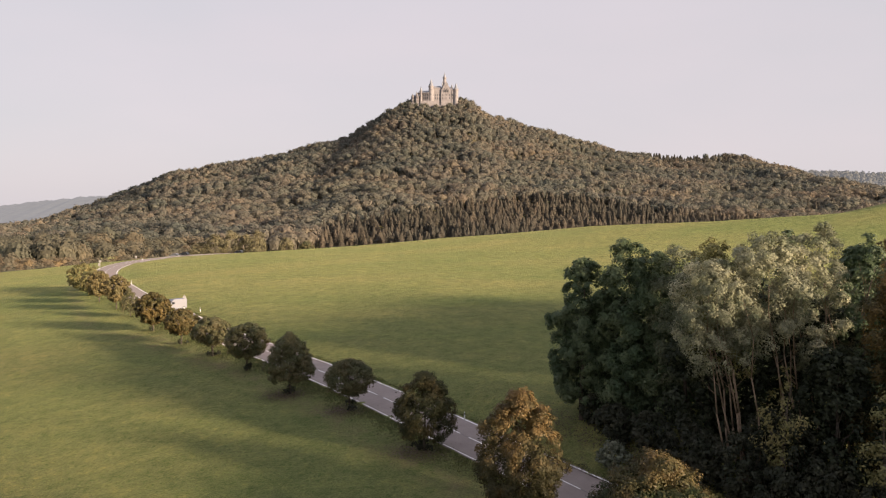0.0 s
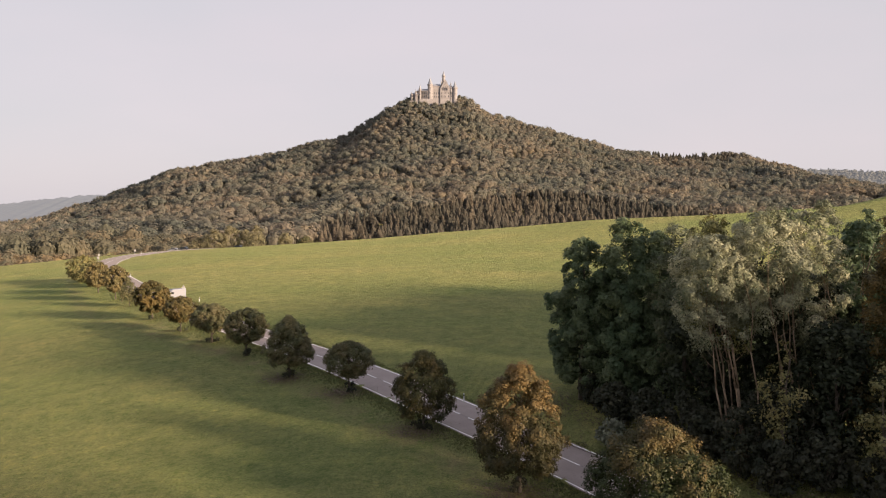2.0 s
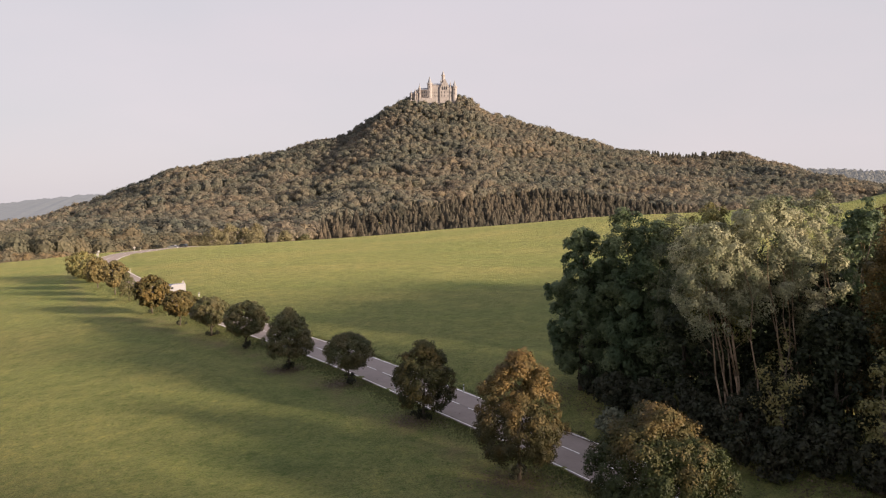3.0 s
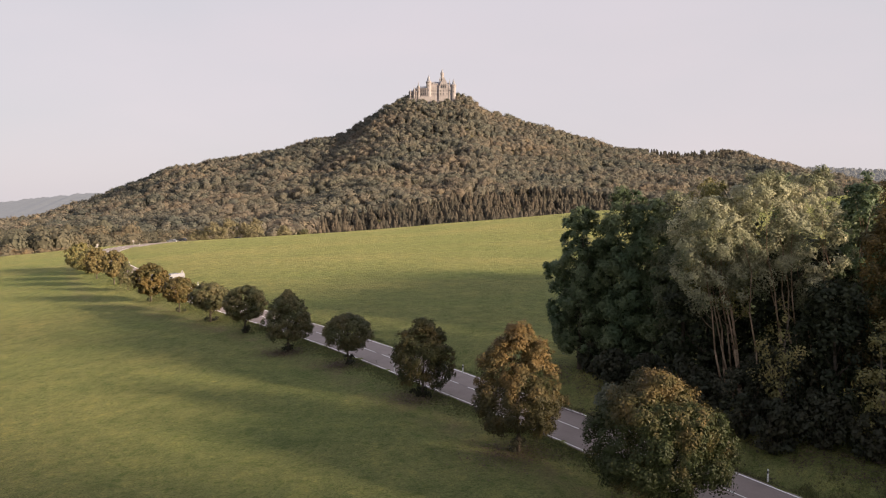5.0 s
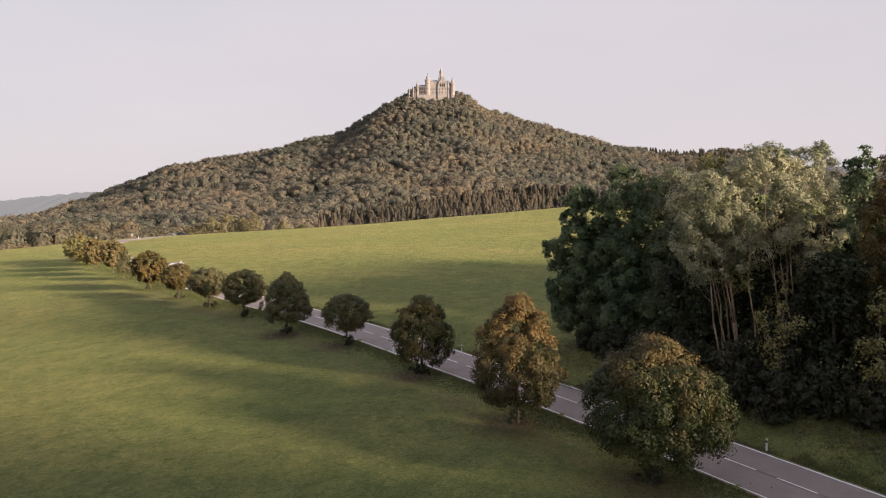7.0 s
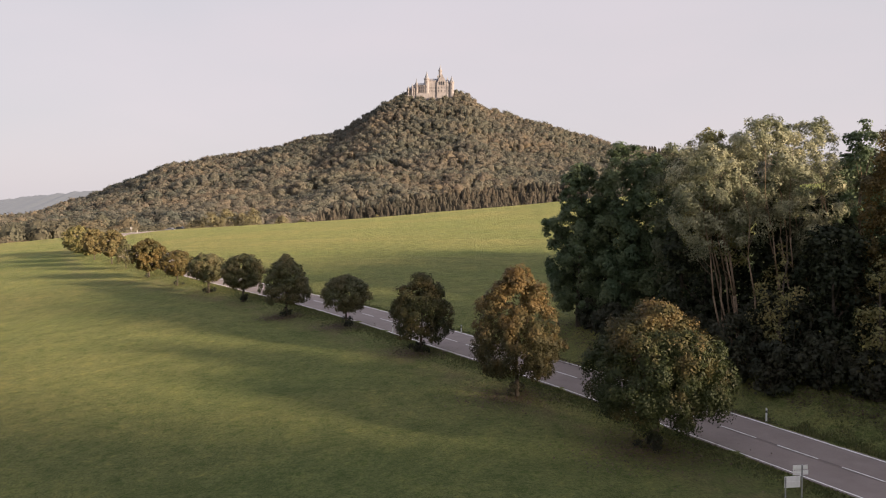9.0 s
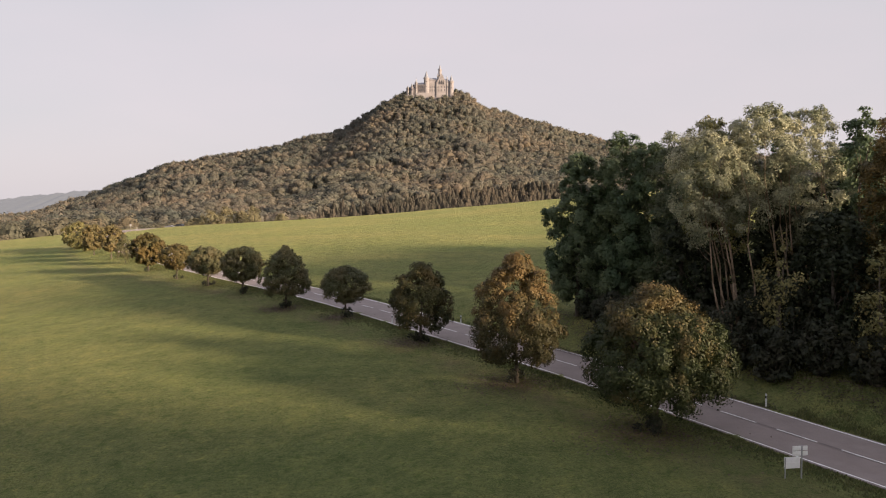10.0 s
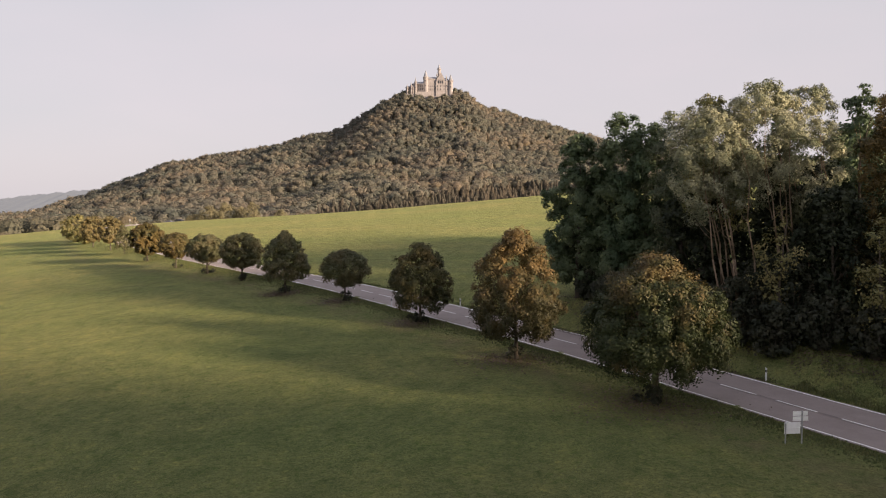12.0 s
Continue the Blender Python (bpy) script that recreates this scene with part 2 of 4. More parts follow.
# ---------------------------------------------------------------- materials
def grass_material():
    m, nt, p = nodes_of("meadow_grass")
    big = noise_node(nt, 0.018, 3, 0.5, (1.0, 2.2, 1.0, 0.6))
    rows_ = noise_node(nt, 0.10, 4, 0.6, (0.25, 2.4, 1.0, 0.15))
    mid = noise_node(nt, 0.35, 6, 0.7)
    fine = noise_node(nt, 4.5, 5, 0.85)
    c = ramp(nt, big, [(0.34, (0.128, 0.162, 0.058)), (0.5, (0.156, 0.173, 0.066)), (0.66, (0.188, 0.188, 0.075))])
    c = blend(nt, 0.18, c, ramp(nt, rows_, [(0.35, (0.78, 0.84, 0.8)), (0.5, (1, 1, 1)), (0.65, (1.18, 1.12, 1.05))]), "MULTIPLY")
    c = blend(nt, 0.8, c, ramp(nt, mid, [(0.36, (0.64, 0.72, 0.66)), (0.5, (1, 1, 1)), (0.64, (1.34, 1.24, 1.12))]), "MULTIPLY")
    c = blend(nt, 0.9, c, ramp(nt, fine, [(0.36, (0.45, 0.5, 0.45)), (0.5, (1, 1, 1)), (0.66, (1.6, 1.5, 1.35))]), "MULTIPLY")
    weeds = noise_node(nt, 1.5, 3, 0.6)
    c = blend(nt, 0.85, c, ramp(nt, weeds, [(0.36, (0.60, 0.74, 0.60)), (0.46, (1, 1, 1)), (0.58, (1, 1, 1)), (0.68, (1.42, 1.30, 1.15))]), "MULTIPLY")
    # bare earth where the sward is worn thin
    worn = nt.nodes.new("ShaderNodeAttribute")
    worn.attribute_name = "bare"
    thin_ = nt.nodes.new("ShaderNodeMath")
    thin_.operation = "MULTIPLY"
    nt.links.new(worn.outputs["Fac"], thin_.inputs[0])
    nt.links.new(ramp(nt, mid, [(0.38, (0, 0, 0)), (0.62, (1, 1, 1))]), thin_.inputs[1])
    c = blend(nt, thin_.outputs[0], c, ramp(nt, fine, [(0.3, (0.100, 0.076, 0.052)), (0.7, (0.190, 0.142, 0.100))]))
    # brown forest floor where the wooded hill begins
    tc = nt.nodes.new("ShaderNodeTexCoord")
    xyz = nt.nodes.new("ShaderNodeSeparateXYZ")
    nt.links.new(tc.outputs["Object"], xyz.inputs[0])
    edge = nt.nodes.new("ShaderNodeMapRange")
    edge.inputs["From Min"].default_value, edge.inputs["From Max"].default_value = 640, 665
    nt.links.new(xyz.outputs["Y"], edge.inputs["Value"])
    c = blend(nt, edge.outputs["Result"], c, ramp(nt, mid, [(0.35, (0.045, 0.038, 0.026)), (0.65, (0.075, 0.060, 0.040))]))
    nt.links.new(c, p.inputs["Base Color"])
    p.inputs["Roughness"].default_value = 0.95
    p.inputs["Specular IOR Level"].default_value = 0.08
    p.inputs["Sheen Weight"].default_value, p.inputs["Sheen Roughness"].default_value = 0.35, 0.45
    p.inputs["Sheen Tint"].default_value = (0.42, 0.40, 0.16, 1)
    bump(nt, p, fine, 1.0, 0.35)
    return m


M_GRASS = grass_material()


def asphalt_material():
    m, nt, p = nodes_of("asphalt")
    n = noise_node(nt, 0.5, 6, 0.7)
    g = noise_node(nt, 30, 4, 0.7)
    c = ramp(nt, n, [(0.3, (0.228, 0.186, 0.170)), (0.7, (0.290, 0.238, 0.218))])
    c = blend(nt, 0.6, c, ramp(nt, g, [(0.3, (0.7, 0.7, 0.7)), (0.7, (1.2, 1.2, 1.2))]), "MULTIPLY")
    nt.links.new(c, p.inputs["Base Color"])
    p.inputs["Roughness"].default_value = 0.85
    return m


M_ROAD = asphalt_material()
M_PAINT = plain("road_paint", (0.86, 0.85, 0.82), 0.6, vary=0.12, scale=2)
M_BARK = plain("bark", (0.075, 0.06, 0.045), 0.9, vary=0.45, scale=6)
M_PALE_BARK = plain("pale_bark", (0.185, 0.132, 0.086), 0.85, vary=0.35, scale=2.5)
M_WHITE = plain("white_plastic", (0.66, 0.66, 0.64), 0.45, vary=0.05)
M_BLACK = plain("black_plastic", (0.02, 0.02, 0.022), 0.5, vary=0.1)

# ---------------------------------------------------------------- ground
def spread(*runs):
    out = []
    for a, b, n in runs:
        out += list(np.linspace(a, b, n, endpoint=False))
    return np.array(out + [runs[-1][1]])


def sheet(name, xs, ys, material, under=0.0):
    gx, gy = np.meshgrid(xs, ys)
    z = ground_z(gx.ravel(), gy.ravel(), under)
    v = np.stack([gx.ravel(), gy.ravel(), z], 1)
    nx, ny = len(xs), len(ys)
    i = (np.arange(ny - 1)[:, None] * nx + np.arange(nx - 1)[None, :]).ravel()
    f = np.stack([i, i + 1, i + nx + 1, i + nx], 1)
    return new(name, mesh_np(name, v, f, material, True))


ground = sheet("ground", spread((-3200, -700, 14), (-700, -180, 26), (-180, 100, 150), (100, 240, 28), (240, 700, 24), (700, 3200, 14)),
               spread((-400, -20, 12), (-20, 360, 200), (360, 640, 36), (640, 2300, 66), (2300, 4950, 12)), M_GRASS, 0.14)
gv = np.empty(len(ground.data.vertices) * 3, np.float32)
ground.data.vertices.foreach_get("co", gv)
gv = gv.reshape(-1, 3)
bare = np.zeros(len(gv), np.float32)
by_road = np.where((gv[:, 1] > 30) & (gv[:, 1] < 150) & (gv[:, 0] > -60) & (gv[:, 0] < 40))[0]
for lo in range(0, len(by_road), 4000):
    i = by_road[lo:lo + 4000]
    d = np.hypot(gv[i, None, 0] - LINE[None, :, 0], gv[i, None, 1] - LINE[None, :, 1])
    near_left = (gv[i, 0] - LINE[d.argmin(1), 0]) < 0
    bare[i] = near_left * 0.75 * np.exp(-((d.min(1) - 9.2) / 1.7) ** 2)      # along the foot of the row of trees
edge = smooth_line([(-121, 250), (-98, 204), (-79.4, 170), (-70, 155.5), (-64.3, 150), (-58, 144), (-50.8, 135), (-43.7, 127), (-34, 116.5)], 1.0)
by_edge = np.where((gv[:, 1] > 110) & (gv[:, 1] < 255) & (gv[:, 0] > -128) & (gv[:, 0] < -28))[0]
d = np.hypot(gv[by_edge, None, 0] - edge[None, :, 0], gv[by_edge, None, 1] - edge[None, :, 1]).min(1)
bare[by_edge] = np.maximum(bare[by_edge], 0.8 * np.exp(-(d / 1.3) ** 2))      # worn line along the meadow's far edge
ground.data.attributes.new("bare", "FLOAT", "POINT").data.foreach_set("value", bare)
tagged(ground, "mown green meadow rolling up to the wooded hill", "ground", kind="structure")

# ---------------------------------------------------------------- road
TAN = np.gradient(LINE, axis=0)
TAN /= np.linalg.norm(TAN, axis=1)[:, None]
NRM = np.stack([TAN[:, 1], -TAN[:, 0]], 1)          # to the far side


def ribbon(name, o0, o1, s0, s1, lift, material, parent=None, thick=0.0):
    """A strip along the road between two offsets from its middle and two lengths along it."""
    at = np.arange(s0, s1 + 1e-6, max(0.5, min(2.0, (s1 - s0) / 4)))
    idx = np.arange(len(LINE))
    P = np.stack([np.interp(at, idx, LINE[:, k]) for k in (0, 1)], 1)
    N = np.stack([np.interp(at, idx, NRM[:, k]) for k in (0, 1)], 1)
    z = np.interp(at, idx, LINE_Z)
    rows_ = []
    for o, dz in ((o0, -thick), (o0, 0.0), (o1, 0.0), (o1, -thick)):
        q = P + N * o
        camber = -0.012 * abs(o)
        rows_.append(np.stack([q[:, 0], q[:, 1], z + lift + camber + dz], 1))
    v = np.stack(rows_, 1).reshape(-1, 3)
    n = len(at)
    f = []
    for k in range(3):
        i = np.arange(n - 1) * 4 + k
        f.append(np.stack([i, i + 4, i + 5, i + 1], 1))
    ob = new(name, mesh_np(name, v, np.vstack(f), material))
    ob.parent = parent
    return ob


END = len(LINE) - 1
DASH = 0.1
road = ribbon("road", -HALF - 0.25, HALF + 0.3, 0, END, 0.0, M_ROAD, None, 0.3)
tagged(road, "grey asphalt country road with white edge lines", "road", kind="structure")
for off, half_wide in ((-HALF, 0.07), (HALF, 0.10)):
    ribbon("edge_line", off - half_wide, off + half_wide, 0, END, 0.012, M_PAINT, road, 0.0)
M_TAR = plain("tar_seal", (0.12, 0.105, 0.105), 0.6, vary=0.3)
for k in range(90):
    s0 = 0.7 + DASH + k * 4.65
    if s0 + 4.65 < END:
        ribbon("lane_dash", -0.075, 0.075, s0, s0 + 3.0, 0.012, M_PAINT, road)
        ribbon("tar_seal", -0.04, 0.04, s0 + 3.05, s0 + 4.6, 0.010, M_TAR, road)

# ---------------------------------------------------------------- trees
LEAF_AUTUMN = leaf_material("leaves_lime_tree_turning", (0.054, 0.058, 0.026), (0.140, 0.104, 0.044), 0.38, 0.4, 0.4, 0.4)
LEAF_BROWN = leaf_material("leaves_lime_tree_brown", (0.072, 0.068, 0.028), (0.145, 0.098, 0.034), 0.46, 0.4, 0.25, 0.4)
# these two carry sun on the head and shade below as leaf colour
LEAF_SUNLIT_HEAD = leaf_material("leaves_lime_tree_sunlit_head", (0.036, 0.047, 0.018), (0.145, 0.102, 0.043), 0.40, 0.6, 0.25, 0.4, (5.6, 11.4))
LEAF_RUSTY = leaf_material("leaves_lime_tree_rusty_sunlit_head", (0.050, 0.047, 0.021), (0.172, 0.116, 0.046), 0.44, 0.6, 0.25, 0.4, (4.6, 12.0))
LEAF_GOLD = leaf_material("leaves_golden_brown", (0.138, 0.122, 0.058), (0.188, 0.146, 0.066), 0.5, 0.45, 0.3, 0.5)
LEAF_DULL = leaf_material("leaves_lime_tree_dull", (0.112, 0.120, 0.062), (0.174, 0.144, 0.076), 0.45, 0.5, 0.4, 0.45)
LEAF_YELLOW = leaf_material("leaves_yellow_green", (0.185, 0.178, 0.074), (0.230, 0.190, 0.080), 0.45, 0.5, 0.3, 0.5)
LEAF_DARK = leaf_material("leaves_dark_green", (0.066, 0.100, 0.053), (0.148, 0.178, 0.096), 0.44, 0.25, 0.3, 0.5)
LEAF_SILVER = leaf_material("leaves_silver_poplar", (0.082, 0.104, 0.056), (0.385, 0.374, 0.252), 0.50, 0.22, 0.25, 0.45)
# silver poplar leaves with the bright hue darkened for shade
LEAF_SILVER_SHADED = leaf_material("leaves_silver_poplar_shaded", (0.085, 0.104, 0.062), (0.170, 0.178, 0.110), 0.48, 0.22, 0.2)
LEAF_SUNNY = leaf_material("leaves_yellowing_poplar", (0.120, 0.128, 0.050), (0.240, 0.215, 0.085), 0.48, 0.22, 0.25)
LEAF_RUST = leaf_material("leaves_rust", (0.046, 0.048, 0.022), (0.140, 0.098, 0.036), 0.50, 0.3)
# dark greens of undergrowth and inner trees stand in for canopy shade
LEAF_SHRUB = leaf_material("leaves_shrub_shaded", (0.036, 0.043, 0.028), (0.060, 0.058, 0.038), 0.45, 0.5)
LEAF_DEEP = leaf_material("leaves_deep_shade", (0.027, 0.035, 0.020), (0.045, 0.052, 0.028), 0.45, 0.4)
LEAF_GREY = leaf_material("leaves_grey_shrub", (0.127, 0.146, 0.102), (0.184, 0.195, 0.144), 0.50, 0.5)


def unit(v):
    return v / np.maximum(np.linalg.norm(v, axis=1), 1e-6)[:, None]


THIN = 0.70          # share of leaves kept; the rest grow to cover as much


def leaves(name, centres, radii, count, size, material, parent, r, flat=1.0, out=None):
    """A crown of single leaves, gathered in many sprays with gaps between them; out: which way each spray's bough faces."""
    count, size = int(count * THIN), size / math.sqrt(THIN)
    w = radii ** 2
    k = r.choice(len(centres), count, p=w / w.sum())
    d = unit(r.normal(size=(count, 3)))
    d[:, 2] = np.where(r.uniform(size=count) < 0.6, np.abs(d[:, 2]), d[:, 2])
    if out is not None:
        d = unit(d + 0.55 * out[k])
    p = centres[k] + d * (radii[k] * r.uniform(0.3, 1.0, count) ** 0.6)[:, None] * np.array([1, 1, flat * 1.2])
    n = unit(d + (0 if out is None else 0.9 * out[k]) + r.normal(size=(count, 3)) * 0.42 + np.array([0, 0, 0.15]))
    u = unit(np.cross(n, r.normal(size=(count, 3))))
    v = np.cross(n, u)
    s = (size * r.uniform(0.65, 1.35, count))[:, None]
    quad = np.stack([p + u * s, p + v * s * 0.6 + u * s * 0.1 - n * s * 0.15, p - u * s * 0.85, p - v * s * 0.6 + u * s * 0.1 - n * s * 0.15], 1)
    f = np.arange(count * 4).reshape(-1, 4)
    ob = new(name, mesh_np(name, quad.reshape(-1, 3), f, material))
    ob.parent = parent
    return ob


def envelope(kind, t):
    """Half width of a crown at the height t (0 foot, 1 top)."""
    if kind == "egg":
        return np.sin(np.pi * np.clip(0.10 + 0.90 * t, 0, 1) ** 0.75) ** 0.62
    if kind == "ball":
        return np.sqrt(np.clip(1 - (2 * t - 1) ** 2, 0.02, 1))
    if kind == "drop":
        return np.clip(np.sin(np.pi * np.clip(0.16 + 0.84 * t, 0, 1) ** 0.62), 0, 1) ** 0.8
    if kind == "broad":
        return np.clip(np.sin(np.pi * (0.17 + 0.76 * t)), 0, 1) ** 0.55
    if kind == "pear":
        return np.where(t < 0.3, 0.72 + 0.28 * np.sin(np.clip(t / 0.3, 0, 1) * np.pi / 2), np.clip(1 - np.clip((t - 0.3) / 0.7, 0, 1) ** 1.5, 0, 1) ** 0.8)
    if kind == "column":
        return np.clip(np.sin(np.pi * (0.12 + 0.86 * t) ** 0.9), 0, 1) ** 0.45
    return np.clip((1 - t) * 1.05, 0.05, 1)


def clumps(kind, z0, z1, radius, n, r, size, squash=1.0, lobes=0.2):
    """Sprays near the outside of a crown that swells in uneven lobes."""
    t = r.uniform(0.0, 1.0, n)
    a = r.uniform(0, 2 * np.pi, n)
    ph = r.uniform(0, 6.3, 4)
    wob = 1 - lobes * 0.6 + lobes * (np.sin(2 * a + ph[0] + 4 * t) * 0.4 + np.sin(3 * a + ph[1] - 7 * t) * 0.5 + np.sin(5 * a + ph[2] + 13 * t) * 0.35 + np.sin(17 * t + ph[3] + a) * 0.3)
    shell = np.where(r.uniform(size=n) < 0.70, r.uniform(0.84, 1.04, n), r.uniform(0.3, 0.85, n))
    shell = np.where(t > 0.84, np.sqrt(r.uniform(size=n)), shell)        # the head is closed, not a ring
    rr = (radius - size * 0.5) * envelope(kind, t) * shell * wob
    top = 1 - lobes * 0.45 * (0.5 + 0.5 * np.sin(2 * a + ph[1])) * (0.6 + 0.4 * np.sin(5 * a + ph[0])) * shell
    c = np.stack([rr * np.cos(a), rr * np.sin(a) * squash, z0 + size * 0.5 + t * (z1 - z0 - size * 1.1) * top], 1)
    return c, size * r.uniform(0.6, 1.35, n)


def boughs(kind, z0, z1, radius, n, per, r, size, lobes=0.2, droop=0.0):
    """Sprays set round leafy boughs that bulge from a crown, with dark gaps between the boughs."""
    c, rad = clumps(kind, z0, z1, radius, n, r, size, 1.0, lobes)
    axis = np.column_stack([np.zeros((n, 2)), np.full(n, z0 + 0.45 * (z1 - z0))])
    face = unit(c - axis)
    k = np.repeat(np.arange(n), per)
    d = unit(r.normal(size=(n * per, 3)) + 0.9 * face[k] + np.array([0, 0, 0.35]))
    q = c[k] + d * (rad[k] * r.uniform(0.55, 0.95, n * per))[:, None] * np.array([1, 1, 0.85])
    q[:, 2] -= droop * np.abs(r.normal(size=n * per)) * np.hypot(q[:, 0], q[:, 1])
    return q, rad[k] * r.uniform(0.40, 0.68, n * per), d


def trunk_mesh(height, radius, r, limbs, reach, lean=0.0, low=0.25, n=9):
    """A tapered trunk with forks."""
    bm = bmesh.new()
    pts = [Vector((0, 0, -0.3))]
    for i in range(1, 6):
        t = i / 5
        pts.append(Vector((r.normal() * 0.02 * height * t + lean * t * height, r.normal() * 0.02 * height * t, height * t)))
    for i in range(5):
        rod(bm, pts[i], pts[i + 1] + (pts[i + 1] - pts[i]) * 0.02, radius * (1.25 if i == 0 else 1 - i * 0.18), radius * (1 - (i + 1) * 0.18), n)
    for k in range(limbs):
        t = r.uniform(low, 0.92)
        i = min(4, int(t * 5))
        a = pts[i].lerp(pts[i + 1], t * 5 - i)
        ang = k * 2.4 + r.uniform(-0.5, 0.5)
        out = reach * r.uniform(0.55, 1.0) * (1.15 - t)
        b = a + Vector((math.cos(ang) * out * 0.5, math.sin(ang) * out * 0.5, out * 0.45))
        c = b + Vector((math.cos(ang) * out * 0.5, math.sin(ang) * out * 0.5, out * 0.7))
        w = radius * 0.45 * (1.1 - t)
        rod(bm, a, b, w, w * 0.65, 6)
        rod(bm, b, c, w * 0.65, w * 0.25, 5)
    return bm


def roadside_tree(x, y, height, width, foot, kind, material, count, label, size=0.17, seed=0, trunk=0.17, shoots=0, lean=0.0, n=300, spray=0.44, lobes=0.09):
    r = np.random.default_rng(seed)
    t = thing("roadside_tree", x, y, gz(x, y) - 0.05, label, "tree", "row of trees along the road", r.uniform(0, 360))
    part("trunk", trunk_mesh(height * 0.72, trunk, r, 9, width * 0.45, lean), M_BARK, t, smooth=True)
    c, rad, out = boughs(kind, foot, height, width / 2, n, 12, r, spray, lobes, 0.02)
    c[:, 0] += lean * c[:, 2]
    leaves("crown", c, rad, count, size, material, t, r, out=out)
    if shoots:
        c = np.stack([r.normal(size=shoots) * 0.45, r.normal(size=shoots) * 0.45, r.uniform(0.15, 0.9, shoots)], 1)
        tagged(leaves("basal_growth", c, np.full(shoots, 0.4), shoots * 90, 0.1, LEAF_SHRUB, t, r), kind="stuff")
    return t


roadside_tree(14.4, 50.2, 9.5, 9.5, 1.9, "egg", LEAF_SUNLIT_HEAD, 100000, "broad lime tree in autumn leaf, its top painted sunlit gold", 0.078, 1, 0.24, 9, n=260, spray=0.82, lobes=0.15)
roadside_tree(6.4, 62.5, 10.4, 7.7, 1.7, "egg", LEAF_RUSTY, 64000, "tall egg-shaped lime tree with rusty brown leaves", 0.080, 2, 0.2, 8, n=240, spray=0.68, lobes=0.12)
roadside_tree(-1.8, 78.5, 8.1, 6.6, 1.4, "egg", LEAF_AUTUMN, 38000, "lime tree with a few yellow leaves in its crown", 0.085, 3, 0.17, 8, n=300, spray=0.52, lobes=0.10)
roadside_tree(-11.3, 92.8, 6.0, 5.9, 1.8, "ball", LEAF_DULL, 26000, "small round dull green lime tree by the road", 0.09, 4, 0.14, 5)
roadside_tree(-20.1, 100.6, 8.0, 6.8, 1.8, "pear", LEAF_DULL, 40000, "pointed dark green lime tree beside the road", 0.092, 5, 0.16, 5)
roadside_tree(-29.1, 113.8, 7.0, 6.4, 2.0, "ball", LEAF_DULL, 36000, "round dark lime tree with shoots at its foot", 0.10, 6, 0.17, 7)
roadside_tree(-37.4, 124.4, 6.2, 6.2, 2.0, "ball", LEAF_DULL, 20000, "flat-topped dark lime tree leaning over the verge", 0.13, 7, 0.2, 6, 0.05)
roadside_tree(-46.2, 135.2, 6.1, 6.2, 1.9, "ball", LEAF_BROWN, 9000, "thin-leaved brownish lime tree with gaps", 0.15, 8, 0.14, 3)
roadside_tree(-56.6, 149.7, 7.3, 7.0, 1.4, "ball", LEAF_BROWN, 18000, "round lime tree with brown sunlit leaves", 0.165, 9, 0.15, 2)
roadside_tree(-68.5, 168.0, 6.2, 4.0, 1.0, "drop", LEAF_DULL, 4500, "slim young tree leaning at the roadside", 0.13, 10, 0.08, 0, -0.06)
roadside_tree(-76.4, 179.3, 8.0, 5.6, 2.0, "ball", LEAF_GOLD, 11000, "orange brown tree with a bare pale trunk", 0.19, 11, 0.13)
roadside_tree(-87.0, 194.0, 7.8, 6.0, 1.6, "ball", LEAF_GOLD, 11000, "brown tree with a bare trunk at the bend", 0.19, 12, 0.13)
roadside_tree(-103.0, 220.0, 7.8, 9.0, 0.3, "ball", LEAF_YELLOW, 15000, "spreading yellow-green tree at the bend of the road", 0.16, 13, 0.15)
roadside_tree(-95.0, 208.0, 6.5, 6.5, 0.3, "ball", LEAF_YELLOW, 11000, "yellow-green bushy tree at the bend of the road", 0.16, 14, 0.12)


# ---------------------------------------------------------------- copse on the right of the road
def wood_tree(x, y, height, width, foot, kind, material, count, label, size=0.24, seed=0, bark=None, stems=1, name="tree", group="copse beside the road", n=170, cl=0.115, lobes=0.17, spread=0.03):
    r = np.random.default_rng(seed + 100)
    t = thing(name, x, y, gz(x, y) - 0.05, label, "tree", group, r.uniform(0, 360) if stems == 1 else 0)
    for s in range(stems):
        bm = trunk_mesh(height * 0.86, 0.26 if stems == 1 else 0.11, r, 9 if stems == 1 else 5, width * 0.42, 0 if stems == 1 else 0.13 + spread * s, 0.3 if stems == 1 else 0.45)
        if stems > 1:
            bm.transform(pose(3.0 + r.normal() * 1.0, r.normal() * 0.6 - 0.5, 0, 0, 0, 180 + r.uniform(-40, 40)))
        part("trunk", bm, bark or M_BARK, t, smooth=True)
    c, rad, out = boughs(kind, foot, height, width / 2, n, 10, r, width * cl, lobes, 0.05)
    if stems > 1:
        c[:, 0] -= 0.06 * c[:, 2] - 0.9
        rel = (c[:, 2] - foot) / (height - foot)
        low = np.repeat(r.uniform(size=n) < 0.13, 10)
        c[:, 2] -= np.where(low, np.repeat(r.uniform(0, 4.0, n), 10), 0) * np.clip(1 - rel, 0, 1)      # boughs that hang among the stems
    leaves("crown", c, rad, count, size, material, t, r, out=out)
    return t


def top_at(x, y, z):
    """Height of a tree at (x, y) whose top is at z."""
    return z - gz(x, y)


def copse_tree(x, y, z, *rest, **more):
    return wood_tree(x, y, top_at(x, y, z), *rest, **more)


